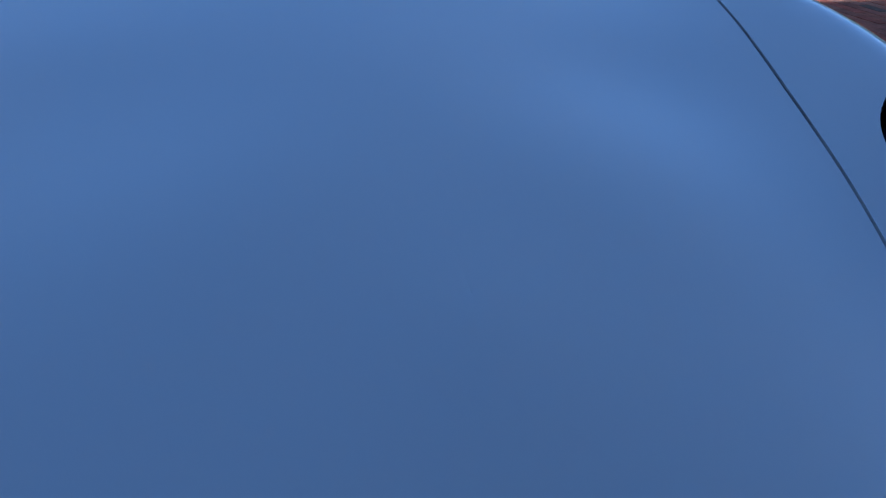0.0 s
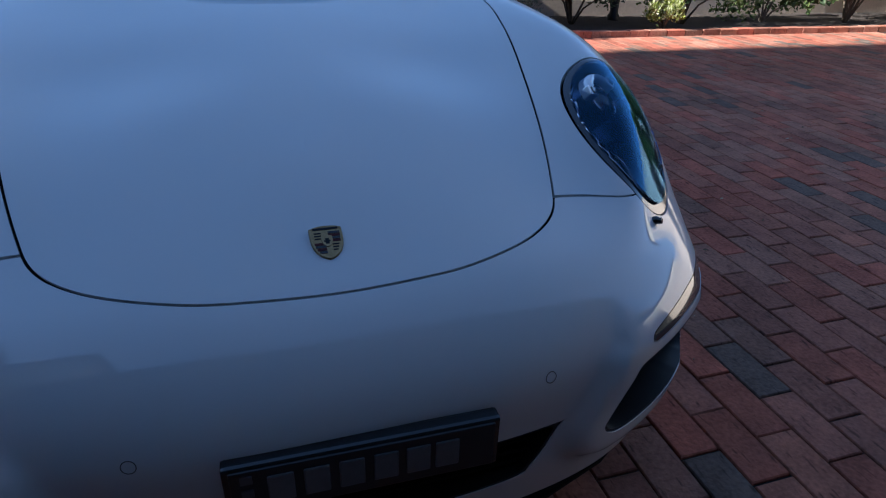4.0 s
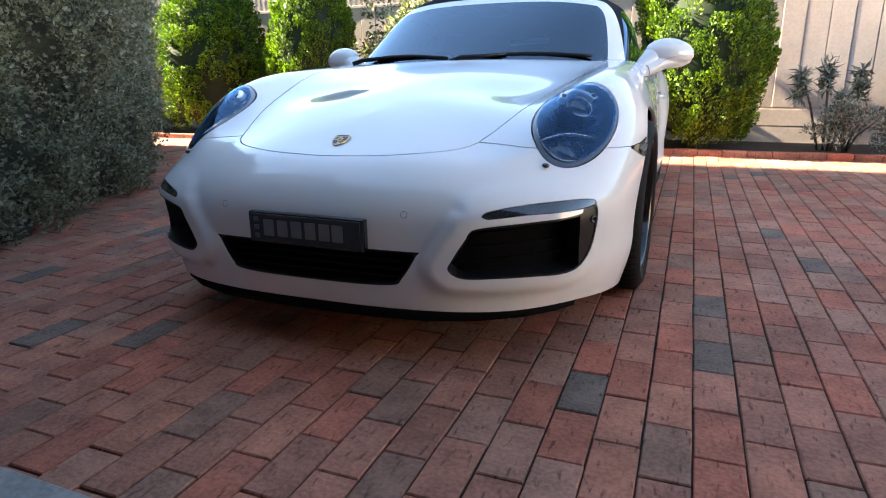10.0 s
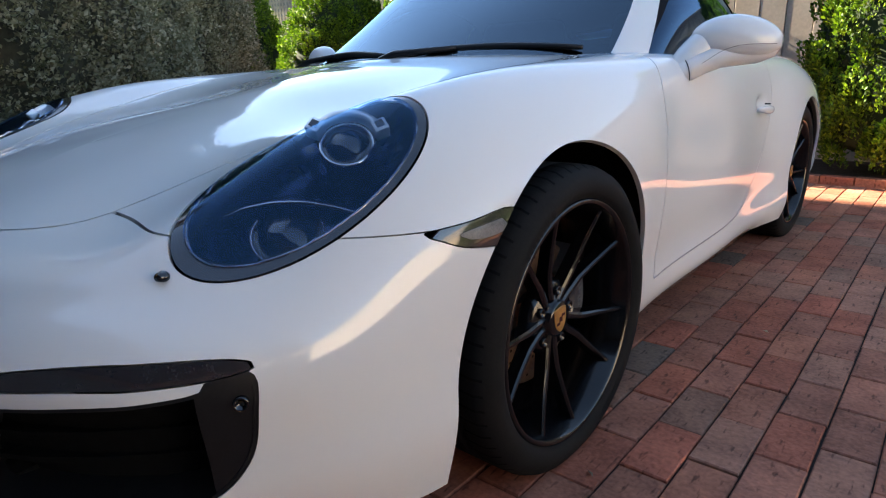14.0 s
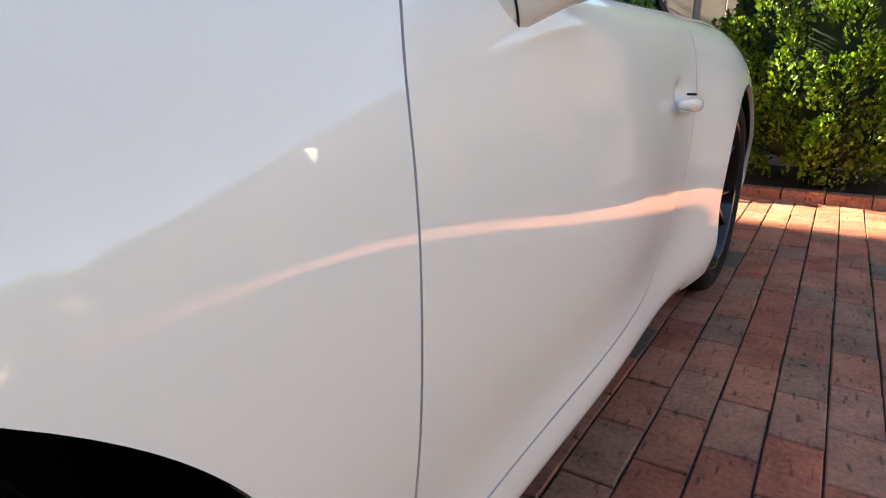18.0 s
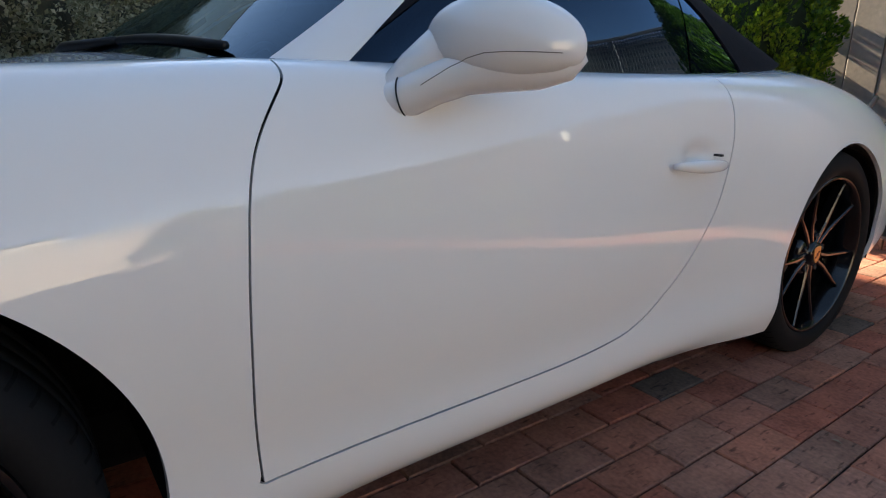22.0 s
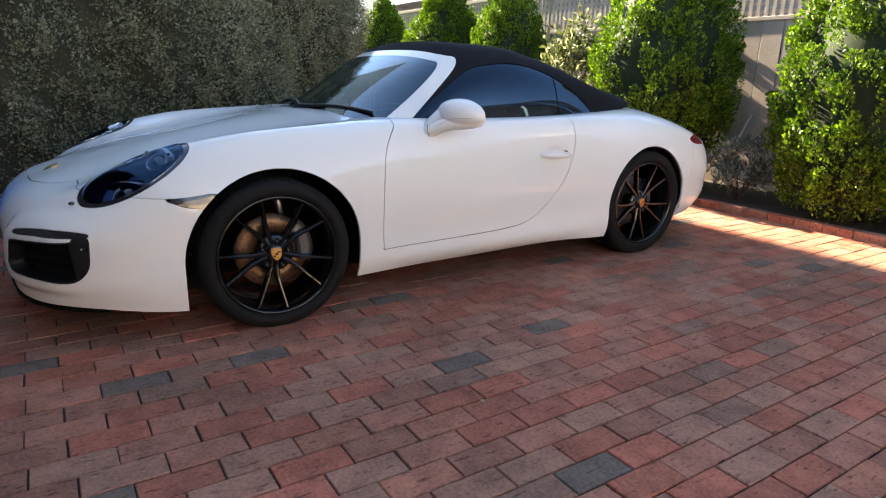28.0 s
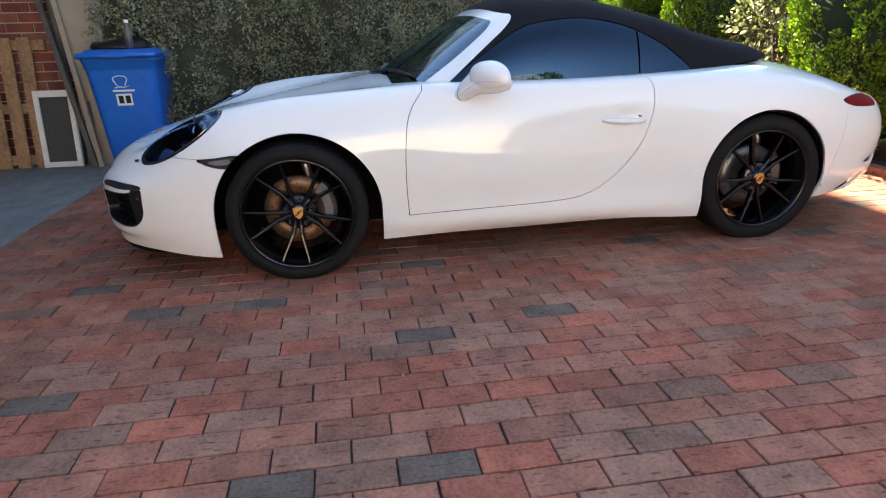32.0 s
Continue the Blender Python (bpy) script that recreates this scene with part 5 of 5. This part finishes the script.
# ---- plants ----
def leaf_mesh(places, ways, sizes, width, gen, droop=0.0):
    """Many small folded leaves: rows of place, direction and length."""
    n = len(places)
    side = np.cross(ways, gen.normal(size=(n, 3)))
    side /= np.linalg.norm(side, axis=1)[:, None] + 1e-9
    lift = np.cross(side, ways)
    l = sizes[:, None]
    pts = np.stack([places, places + ways * l * .5 + side * l * width + lift * l * .08, places + ways * l + lift * l * -droop, places + ways * l * .5 - side * l * width + lift * l * .08], 1).reshape(-1, 3)
    q = np.arange(n) * 4
    faces = np.stack([q, q + 1, q + 2, q + 3], 1)
    return pts.tolist(), [tuple(f) for f in faces.tolist()]


def unit(a):
    return a / (np.linalg.norm(a, axis=-1, keepdims=True) + 1e-9)


def conifer_crown(seed, height, radius):
    """Plumes of scale leaves round an upright egg-shaped crown, with lumps and gaps."""
    gen = np.random.default_rng(seed)
    lumps, pts, ways, sizes = 560, [], [], []
    shape = lambda h: radius * np.clip(np.sin(np.pi * np.clip(.16 + .84 * h, 0, 1)) ** .62, 0.03, 1) * (1 - .30 * h)
    for k in range(lumps):
        h = ((k + gen.random()) / lumps) ** 1.1
        a = gen.random() * 2 * np.pi + k * 2.39996
        r = shape(h) * gen.uniform(.84, 1.08)
        c = np.array([r * np.cos(a), r * np.sin(a), .12 + (height - .12) * h])
        out = np.array([np.cos(a), np.sin(a), 0.0])
        n = 130
        tall, fat = gen.uniform(.13, .25), gen.uniform(.042, .072)
        t = gen.random(n) ** .8
        q = gen.random(n) * 2 * np.pi
        rr = fat * np.sqrt(np.clip(1.02 - t * t, 0, 1)) * gen.uniform(.75, 1, n)
        round_ = np.stack([np.cos(q), np.sin(q), np.zeros(n)], 1)
        p = c + round_ * rr[:, None] + np.array([0, 0, 1.0]) * (tall * (t - .45))[:, None] - out * (.07 * (1 - t))[:, None]
        w = unit(round_ * .75 + out * .35 + np.array([0, 0, 1.0]) * gen.uniform(.5, 1.3, (n, 1)) + gen.normal(size=(n, 3)) * .22)
        pts.append(p), ways.append(w), sizes.append(gen.uniform(.016, .036, n))
    return leaf_mesh(np.concatenate(pts), np.concatenate(ways), np.concatenate(sizes), .30, gen)


crowns = {}


def conifer(x, y, height, radius, seed, turn, label):
    tree = thing("conifer", label, "tree", (x, y, .03), "conifers along the fence")
    if seed not in crowns:
        v, f = conifer_crown(seed, 2.2, .62)
        crowns[seed] = mesh_part("crown", v, f, THUJA, tree).data
        first = tree.children[0]
    else:
        first = new("crown", crowns[seed])
        first.parent = tree
    first.matrix_basis = pose(0, 0, 0, 0, 0, turn) @ Matrix.Diagonal((radius / .62, radius / .62, height / 2.2, 1))
    tagged(first, "plumes of yellow-green scale leaves")
    # smooth dark core blocks see-through; its colour is the crown's inner shade
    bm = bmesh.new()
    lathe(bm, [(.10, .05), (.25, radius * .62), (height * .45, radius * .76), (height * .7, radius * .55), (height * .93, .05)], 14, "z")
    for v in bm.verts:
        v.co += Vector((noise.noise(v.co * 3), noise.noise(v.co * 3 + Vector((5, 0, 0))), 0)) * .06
    part("inside", bm, THUJA_SHADE, tree, "dark filler core that stands for the crown's inner shade", True)
    part("trunk", tube(bmesh.new(), [(0, 0, -.03), (.01, 0, .4), (0, .01, height * .6)], [.05, .04, .02], 10), BARK, tree, "", True)
    return tree


conifer(-8.1, 4.95, 2.4, .80, 11, 0, "dense yellow-green conifer in the garden bed")
conifer(-5.65, 4.9, 2.4, .92, 12, 40, "dense yellow-green conifer in the garden bed")
conifer(-3.88, 4.85, 2.45, .66, 11, 110, "slim yellow-green conifer in the garden bed")
conifer(-1.12, 4.8, 2.7, .82, 12, 200, "broad yellow-green conifer behind the car")
conifer(.98, 4.78, 2.5, .76, 11, 260, "broad yellow-green conifer by the paving edge")

# silver hedge: a leafy mass that draws back towards the fence
gen = np.random.default_rng(7)
HEDGE = np.array([(-2.45, -1.75), (-2.22, -1.1), (-2.22, -.5), (-2.52, .2), (-3.15, 1.0), (-3.98, 1.8), (-5.2, 2.95), (-6.0, 3.4)])
hedge = thing("hedge", "tall loose hedge with small silver-grey leaves", "hedge", (-3.4, 0, 0))
along = np.r_[0, np.cumsum(np.linalg.norm(np.diff(HEDGE, axis=0), axis=1))]


def hedge_face(s, h, depth):
    p = np.stack([np.interp(s, along, HEDGE[:, 0]), np.interp(s, along, HEDGE[:, 1])], -1)
    d = np.stack([np.interp(s + .05, along, HEDGE[:, 0]) - np.interp(s - .05, along, HEDGE[:, 0]), np.interp(s + .05, along, HEDGE[:, 1]) - np.interp(s - .05, along, HEDGE[:, 1])], -1)
    inward = unit(np.stack([-np.abs(d[:, 1]) - 1e-3, d[:, 0] * np.sign(d[:, 1])], -1))
    inward = unit(np.stack([-d[:, 1], d[:, 0]], -1))
    belly = .16 * np.sin(np.pi * np.clip(h / 2.9, 0, 1)) + .10 * np.sin(s * 2.3 + h * 1.7) + .07 * np.sin(s * 5.1 - h * 3.3) + .05 * np.sin(s * 9.7 + h * 8.1)
    top = np.clip(h - 2.2, 0, 1) ** 1.5 * .6
    return np.concatenate([p + inward * (depth - belly + top)[:, None], h[:, None]], 1), np.concatenate([-inward, np.full((len(s), 1), .1)], 1)


count, sprays = 126000, 4500
s_, h_ = gen.uniform(0, along[-1], sprays), 2.95 * gen.random(sprays) ** .95 + .02
p_, out_ = hedge_face(s_, h_, gen.exponential(.085, sprays) - .06)
p_, out_ = np.repeat(p_, count // sprays, 0) + gen.normal(size=(count, 3)) * np.array([.034, .034, .045]), np.repeat(out_, count // sprays, 0)
p_[:, 2] = np.abs(p_[:, 2]) + .01
stray = gen.normal(size=(count, 3))
w_ = unit(out_ * .75 + stray * .75 + np.array([0, 0, .35]))
v, f = leaf_mesh(p_ - np.array([-3.4, 0, 0]), w_, gen.uniform(.017, .040, count), .33, gen, .1)
tagged(mesh_part("leaves", v, f, SILVER_LEAF, hedge, "small silver-grey leaves"), kind="stuff")
# dark backing sheet behind the leaves; the shade between them is its colour
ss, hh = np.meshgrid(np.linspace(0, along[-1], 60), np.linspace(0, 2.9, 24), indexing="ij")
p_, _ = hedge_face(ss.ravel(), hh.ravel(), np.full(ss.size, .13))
mesh_part("inside", (p_ - np.array([-3.4, 0, 0])).tolist(), [(i * 24 + j, i * 24 + j + 1, (i + 1) * 24 + j + 1, (i + 1) * 24 + j) for i in range(59) for j in range(23)], HEDGE_SHADE, hedge, "dark sheet that stands for shade behind the leaves", True)
for k in range(14):
    s0 = along[-1] * (k + .5) / 14
    a, _ = hedge_face(np.array([s0]), np.array([0.0]), np.array([.45]))
    b, _ = hedge_face(np.array([s0 + rnd.uniform(-.2, .2)]), np.array([2.2]), np.array([.25]))
    part("stem", tube(bmesh.new(), [Vector(a[0]) + Vector((3.4, 0, 0)), (Vector(a[0]) + Vector(b[0])) / 2 + Vector((3.44, .05, 0)), Vector(b[0]) + Vector((3.4, 0, 0))], [.03, .022, .01], 8), BARK, hedge, "", True)


def shrub(name, label, x, y, height, spread, leaves, size, mat, seed, stems=6, width=.3, clumps=14, base=.3):
    """A shrub: bent stems that end in clumps of leaves."""
    g = np.random.default_rng(seed)
    bush = thing(name, label, "shrub", (x, y, .03))
    pts, ways = [], []
    for k in range(clumps):
        a, r = g.random() * 6.283, spread * math.sqrt(g.random())
        top = np.array([r * math.cos(a), r * math.sin(a) * .7, height * (base + (1 - base) * g.random() ** .7) * (1 - .25 * (r / spread) ** 2)])
        if k < stems:
            part("stem", tube(bmesh.new(), [(0, 0, -.03), (top[0] * .35, top[1] * .35, top[2] * .5), tuple(top)], [.016, .011, .004], 7), BARK, bush, "", True)
        n = leaves // clumps
        d = unit(g.normal(size=(n, 3))) * (g.random(n) ** .5)[:, None] * spread * .36
        pts.append(top + d * np.array([1, 1, .8])), ways.append(unit(d + g.normal(size=(n, 3)) * spread * .18 + np.array([0, 0, .10])))
    pts, ways = np.concatenate(pts), np.concatenate(ways)
    v, f = leaf_mesh(pts, ways, g.uniform(size * .6, size * 1.3, len(pts)), width, g, .15)
    tagged(mesh_part("leaves", v, f, mat, bush), kind="stuff")
    return bush


def tuft_plant(name, label, x, y, heads, seed):
    """Bare stems, each with a whorl of narrow leaves."""
    g = np.random.default_rng(seed)
    bush = thing(name, label, "shrub", (x, y, .03))
    for hx, hy, hz in heads:
        part("stem", tube(bmesh.new(), [(hx * .2, hy * .2, -.03), (hx * .6, hy * .7, hz * .55), (hx, hy, hz)], [.014, .011, .009], 7), BARK, bush, "", True)
        n = 170
        d = unit(g.normal(size=(n, 3)) + np.array([0, 0, .25]))
        drop = g.random(n)[:, None] * np.array([0, 0, -.28])
        v, f = leaf_mesh(np.array([hx, hy, hz]) + drop, d, g.uniform(.08, .15, n), .09, g, .3)
        mesh_part("leaf_whorl", v, f, GREY_LEAF, bush)
    return bush


shrub("variegated_shrub", "tall open shrub with cream-edged leaves", -2.35, 4.75, 1.85, .58, 2400, .075, CREAM_LEAF, 21, 9, .28, 26, .25)
tuft_plant("spurge", "grey-green spurge with tufted stems", 2.25, 4.85, [(-.30, 0, .78), (-.06, .08, .86), (.22, 0, .80), (.05, -.15, .55)], 22)
shrub("grey_shrub", "low grey-green shrub under the spurge", 2.40, 4.72, .50, .38, 1500, .05, GREY_LEAF, 23, 5, .2, 12, .2)
shrub("rose_bush", "dark green bush on a short stem", 3.42, 4.95, 1.16, .52, 6000, .048, DARK_LEAF, 24, 7, .32, 30, .34)
shrub("rose_bush", "open bush with pale sunlit leaves", 4.80, 4.85, 1.02, .60, 3600, .050, GREEN_LEAF, 25, 7, .32, 24, .42)
shrub("flowering_bush", "low yellow-green bush with pale flowers", 4.28, 4.46, .32, .20, 1600, .042, LIME_LEAF, 26, 5, .3, 14, .3)
shrub("grey_shrub", "spiky grey-green shrub beside a stake", .02, 4.72, .62, .34, 1500, .07, GREY_LEAF, 27, 5, .12, 12, .2)
shrub("low_shrub", "small dark shrub at the fence foot", -6.9, 4.8, .55, .38, 900, .05, GREEN_LEAF, 28, 5, .3, 10, .2)
shrub("low_shrub", "small dark shrub at the fence foot", 6.0, 4.9, .7, .5, 1100, .06, GREEN_LEAF, 29, 5, .3, 10, .2)
shrub("tall_shrub", "tall leafy green shrub against the fence", 7.15, 4.75, 2.15, .85, 5200, .085, GREEN_LEAF, 30, 9, .34, 34, .2)
shrub("tall_shrub", "broad leafy green shrub in the corner of the fence", 8.45, 4.15, 2.3, .95, 5600, .085, GREEN_LEAF, 31, 9, .34, 36, .2)
stake = thing("stake", "weathered pale stake leaning in the bed", "stake", (-.36, 4.81, .03))
part("pole", tube(bmesh.new(), [(0, 0, 0), (.37, -.06, .80)], .016, 8), CREAM, stake, "", True)
lamp = thing("garden_lamp", "black garden lamp post with a white lantern", "lamp", (4.10, 5.2, .03))
part("post", lathe(bmesh.new(), [(0, .07), (.05, .07), (.08, .05), (.8, .045), (.84, .026), (1.62, .022), (1.66, .03), (1.7, .03), (1.7, .001)], 16, "z"), BLACK_SATIN, lamp, "black metal post", True)
part("cross_arm", tube(bmesh.new(), [(-.13, 0, 1.58), (.13, 0, 1.58)], .008, 8), BLACK_SATIN, lamp, "", True)
lantern = part("lantern", lathe(bmesh.new(), [(1.70, .05), (1.78, .09), (1.95, .13), (1.97, .12), (2.06, .03), (2.08, .001)], 6, "z"), LANTERN, lamp, "white glass lantern")

# ---- bin and clutter by the house ----
wheelie = thing("wheelie_bin", "blue plastic wheelie bin with a closed lid", "bin", (-2.07, -1.545, 0))


def bin_shell(rows):
    """A stack of rounded rectangles: height, half depth, half width, corner radius, shift to the front."""
    bm, rings = bmesh.new(), []
    for z, hx, hy, r, dx in rows:
        ring = []
        for cx, cy, q0 in ((-1, -1, 180), (1, -1, 270), (1, 1, 0), (-1, 1, 90)):
            for q in range(0, 91, 15):
                w = radians(q0 + q)
                ring.append(bm.verts.new((cx * (hx - r) + r * math.cos(w) + dx, cy * (hy - r) + r * math.sin(w), z)))
        rings.append(ring)
    for r0, r1 in zip(rings, rings[1:]):
        for m in range(len(r0)):
            bm.faces.new((r0[m - 1], r0[m], r1[m], r1[m - 1]))
    bm.faces.new(rings[0][::-1]), bm.faces.new(rings[-1])
    return bm


part("bin_body", bin_shell([(0, .235, .195, .04, 0), (.012, .25, .21, .05, 0), (.45, .287, .242, .06, 0), (.885, .325, .275, .065, 0), (.90, .327, .277, .065, 0), (.905, .334, .284, .065, 0), (.955, .338, .288, .065, 0), (.96, .346, .296, .065, 0), (1.0, .348, .298, .065, 0)]), BIN_BLUE, wheelie, "tapered blue bin body", True)
lid = part("lid", bin_shell([(.992, .366, .304, .05, .012), (.986, .372, .310, .05, .012), (1.012, .374, .312, .05, .012), (1.024, .368, .306, .05, .012), (1.028, .335, .275, .06, .004), (1.046, .322, .262, .06, .002), (1.052, .30, .24, .06, 0)]), BIN_BLUE, wheelie, "closed blue lid with a raised middle", True)
part("lid_lip", boxed(.372, .392, -.09, .09, .99, 1.012, bevel=.006), BIN_BLUE, lid)
for y in (-.24, .24):
    bm = lathe(bmesh.new(), [(-.025, .001), (-.025, .09), (.025, .09), (.025, .001)], 24, "x")
    bm.transform(Matrix.Translation((-.27, y, .09)) @ Matrix.Rotation(radians(90), 4, "Z"))
    part("bin_wheel", bm, RUBBER, wheelie, "black rubber wheel", True)


def on_bin(y0, y1, z0, z1, mat, name, out=.002):
    """A flat mark on the bin's sloping front."""
    x = lambda z: .25 + .0852 * (z - .02) + out
    bm = bmesh.new()
    bm.faces.new([bm.verts.new((x(z), y, z)) for y, z in ((y0, z0), (y1, z0), (y1, z1), (y0, z1))])
    return part(name, bm, mat, wheelie)


tagged(on_bin(-.068, .055, .610, .705, STICKER, "sticker"), "white sticker with dark bars")
for y0, y1 in ((-.050, -.012), (.004, .042)):
    on_bin(y0, y1, .628, .690, BLACK_SATIN, "sticker_bar", .004)
tagged(on_bin(-.085, .085, .722, .738, STICKER, "label_bar"), "pale printed bar")
bm = bmesh.new()
front = lambda z: .335 + .0852 * (z - .98) + .001
tube(bm, [(front(z), y, z) for y, z in ((-.012 + (.050 + .008 * math.sin(3 * q)) * math.cos(q), .808 + (.046 + .006 * math.cos(2 * q)) * math.sin(q)) for q in (2 * math.pi * k / 30 for k in range(-4, 21)))], .0045, 6)
tube(bm, [(front(z), y, z) for y, z in ((-.065, .752), (-.03, .762), (.005, .757), (.05, .768))], [.003, .006, .005, .002], 6)
part("emblem", bm, STICKER, wheelie, "pale outlined leaf emblem")
shoe = thing("black_bag", "limp black bag lying on the bin lid", "bag", (-2.05, -1.6, 1.052))
bm = bmesh.new()
bmesh.ops.create_icosphere(bm, subdivisions=3, radius=1)
for v in bm.verts:
    x, y, z = v.co
    rise = .055 + .085 * max(0, y) ** 1.5 + .07 * max(0, -y - .55)
    fold = .016 * noise.noise(Vector((x * 3, y * 5, z * 3))) + .006 * math.sin(y * 14 + x * 5)
    v.co = Vector((x * .13 * (1 - .2 * y), y * .24, max(z, -.2) * rise + .012 + (fold if z > -.1 else 0)))
part("bag_body", bm, BLACK_SATIN, shoe, "", True)
bottle = thing("drink_bottle", "clear drink bottle with a white cap on the bin lid", "bottle", (-1.88, -1.47, 1.052))
part("bottle_body", lathe(bmesh.new(), [(0, .001), (0, .032), (.14, .032), (.18, .016), (.2, .014)], 18, "z"), STEEL_GREY, bottle, "", True)
part("cap", lathe(bmesh.new(), [(.2, .017), (.225, .017), (.225, .001)], 14, "z"), STICKER, bottle, "white cap", True)

screen_thing = thing("insect_screen", "white framed window screen leaning on the wall", "screen", (-2.44, -2.42, .004))
lean = Matrix.Rotation(radians(-7), 4, "Y")
for y0, y1, z0, z1 in ((-.17, -.125, 0, .70), (.125, .17, 0, .70), (-.125, .125, 0, .05), (-.125, .125, .64, .70)):
    bm = boxed(-.02, .02, y0, y1, z0, z1, bevel=.004)
    bm.transform(lean)
    part("frame_bar", bm, STICKER, screen_thing, "white frame bar")
bm = boxed(-.004, .004, -.125, .125, .05, .64)
bm.transform(lean)
part("mesh_panel", bm, MESH_GREY, screen_thing, "dark grey mesh")
for k, (y, tall, mat) in enumerate(((-2.20, .72, 0), (-2.16, .74, 1), (-2.12, .70, 0))):
    strip = thing("trim_length", "narrow trim length leaning on the wall", "timber", (-2.46 + .01 * k, y, .004))
    bm = boxed(-.012, .012, -.014, .014, 0, tall, bevel=.003)
    bm.transform(Matrix.Rotation(radians(-7), 4, "Y"))
    part("length", bm, STICKER if mat else STEEL_GREY, strip)
for k, (y, top) in enumerate(((-2.06, 1.9), (-2.12, 2.1))):
    strip = thing("long_timber", "long weathered timber leaning by the corner", "timber", (-2.36 - .02 * k, y, .004))
    bm = boxed(-.02, .02, -.022, .022, 0, top, bevel=.004)
    bm.transform(Matrix.Rotation(radians(-4), 4, "Y") @ Matrix.Rotation(radians(6 + 3 * k), 4, "X"))
    part("length", bm, STEEL_GREY if k else CREAM, strip)
pallet = thing("timber_pallet", "worn timber pallet standing against the brick wall", "pallet", (-2.46, -2.92, .004))
tilt = Matrix.Rotation(radians(-8), 4, "Y")
for k in range(5):
    bm = boxed(.0, .022, -.40 + .165 * k, -.29 + .165 * k, 0, 1.17, bevel=.004)
    bm.transform(tilt)
    part("slat", bm, TIMBER, pallet, "weathered pallet slat")
for z in (.03, .5, 1.06):
    bm = boxed(-.085, -.001, -.40, .48, z, z + .09, bevel=.004)
    bm.transform(tilt)
    part("bearer", bm, TIMBER, pallet, "thick pallet bearer")

# ---- fallen leaves on the paving ----
gen = np.random.default_rng(31)
count = 46
p_ = np.stack([gen.uniform(.9, 4.2, count), gen.uniform(-2.2, 3.0, count), np.full(count, .004)], 1)
turn_ = gen.random(count) * 6.283
w_ = unit(np.stack([np.cos(turn_), np.sin(turn_), gen.uniform(0, .12, count)], 1))
v, f = leaf_mesh(p_, w_, gen.uniform(.012, .030, count), .22, gen, .1)
v = [(x, y, max(z, .003)) for x, y, z in v]
tagged(mesh_part("leaf_litter", v, f, DRY_LEAF), "small dry leaves fallen on the brick paving", "leaves", kind="stuff")

# ---- paving, last: bricks of the edging and of the yard ----
edging = thing("brick_edging", "raised brick edging along the garden bed", "edging", kind="structure")
edge_mesh = shared("edge_brick", lambda: boxed(-.110, .110, -.05, .05, -.03, .062, bevel=.006))
for k in range(-40, 38):
    piece("edge_brick", edge_mesh, PAVER, edging, pose(.2263 * k + .03, BED_Y - .055 + rnd.uniform(-.003, .003), rnd.uniform(-.003, .003), 0, 0, rnd.uniform(-.6, .6)))
paving = thing("paving", "worn red brick paving laid in running bond", "paving", kind="structure")


def paver():
    """A paver with worn, chamfered edges."""
    bm = bmesh.new()
    a, b = PX / 2 - .0021, PY / 2 - .0023
    loops = []
    for da, z in ((0, -.02), (0, -.0035), (.0030, 0)):
        loops.append([bm.verts.new((x * (a - da), y * (b - da), z)) for x, y in ((-1, -1), (1, -1), (1, 1), (-1, 1))])
    for l0, l1 in zip(loops, loops[1:]):
        for m in range(4):
            bm.faces.new((l0[m - 1], l0[m], l1[m], l1[m - 1]))
    bm.faces.new(loops[-1])
    return bm


paver_mesh = shared("paver", paver)
template = np.array([v.co[:] for v in paver_mesh.vertices])
loops_ = [tuple(p.vertices) for p in paver_mesh.polygons]
rest_v, rest_f = [], []
rnd = random.Random(9)
for i in range(-57, 66):
    drift = rnd.uniform(-.006, .006) + .045 * min(1, max(0, (i - 13) / 5))
    for k in range(-14, 26):
        u, w = PX * (i + .5) - .0223, .030 + PY * k + (PY / 2 if i % 2 else 0) + drift
        x, y = u - ASKEW * w, w + ASKEW * u
        if not (PAVE_S < y + PY * .45 and y < PAVE_N + PY * .5 and -6.2 < x < 7.2):
            continue
        dz, tx, ty, tz = rnd.uniform(-.0016, .0016), rnd.uniform(-.5, .5), rnd.uniform(-.3, .3), rnd.uniform(-.35, .35)
        dx, dy = rnd.uniform(-.0012, .0012), rnd.uniform(-.0015, .0015)
        m = pose(x + dx, y + dy, dz, tx, ty, tz + math.degrees(ASKEW))
        if .92 < x < 3.2 and -1.45 < y < 1.55:
            piece("brick", paver_mesh, PAVER, paving, m)
        else:
            n = len(rest_v)
            rest_v += [tuple(m @ Vector(p)) for p in template]
            rest_f += [tuple(n + q for q in f) for f in loops_]
tagged(mesh_part("bricks", rest_v, rest_f, PAVER_REST, paving, "rest of the worn red bricks"), kind="stuff")
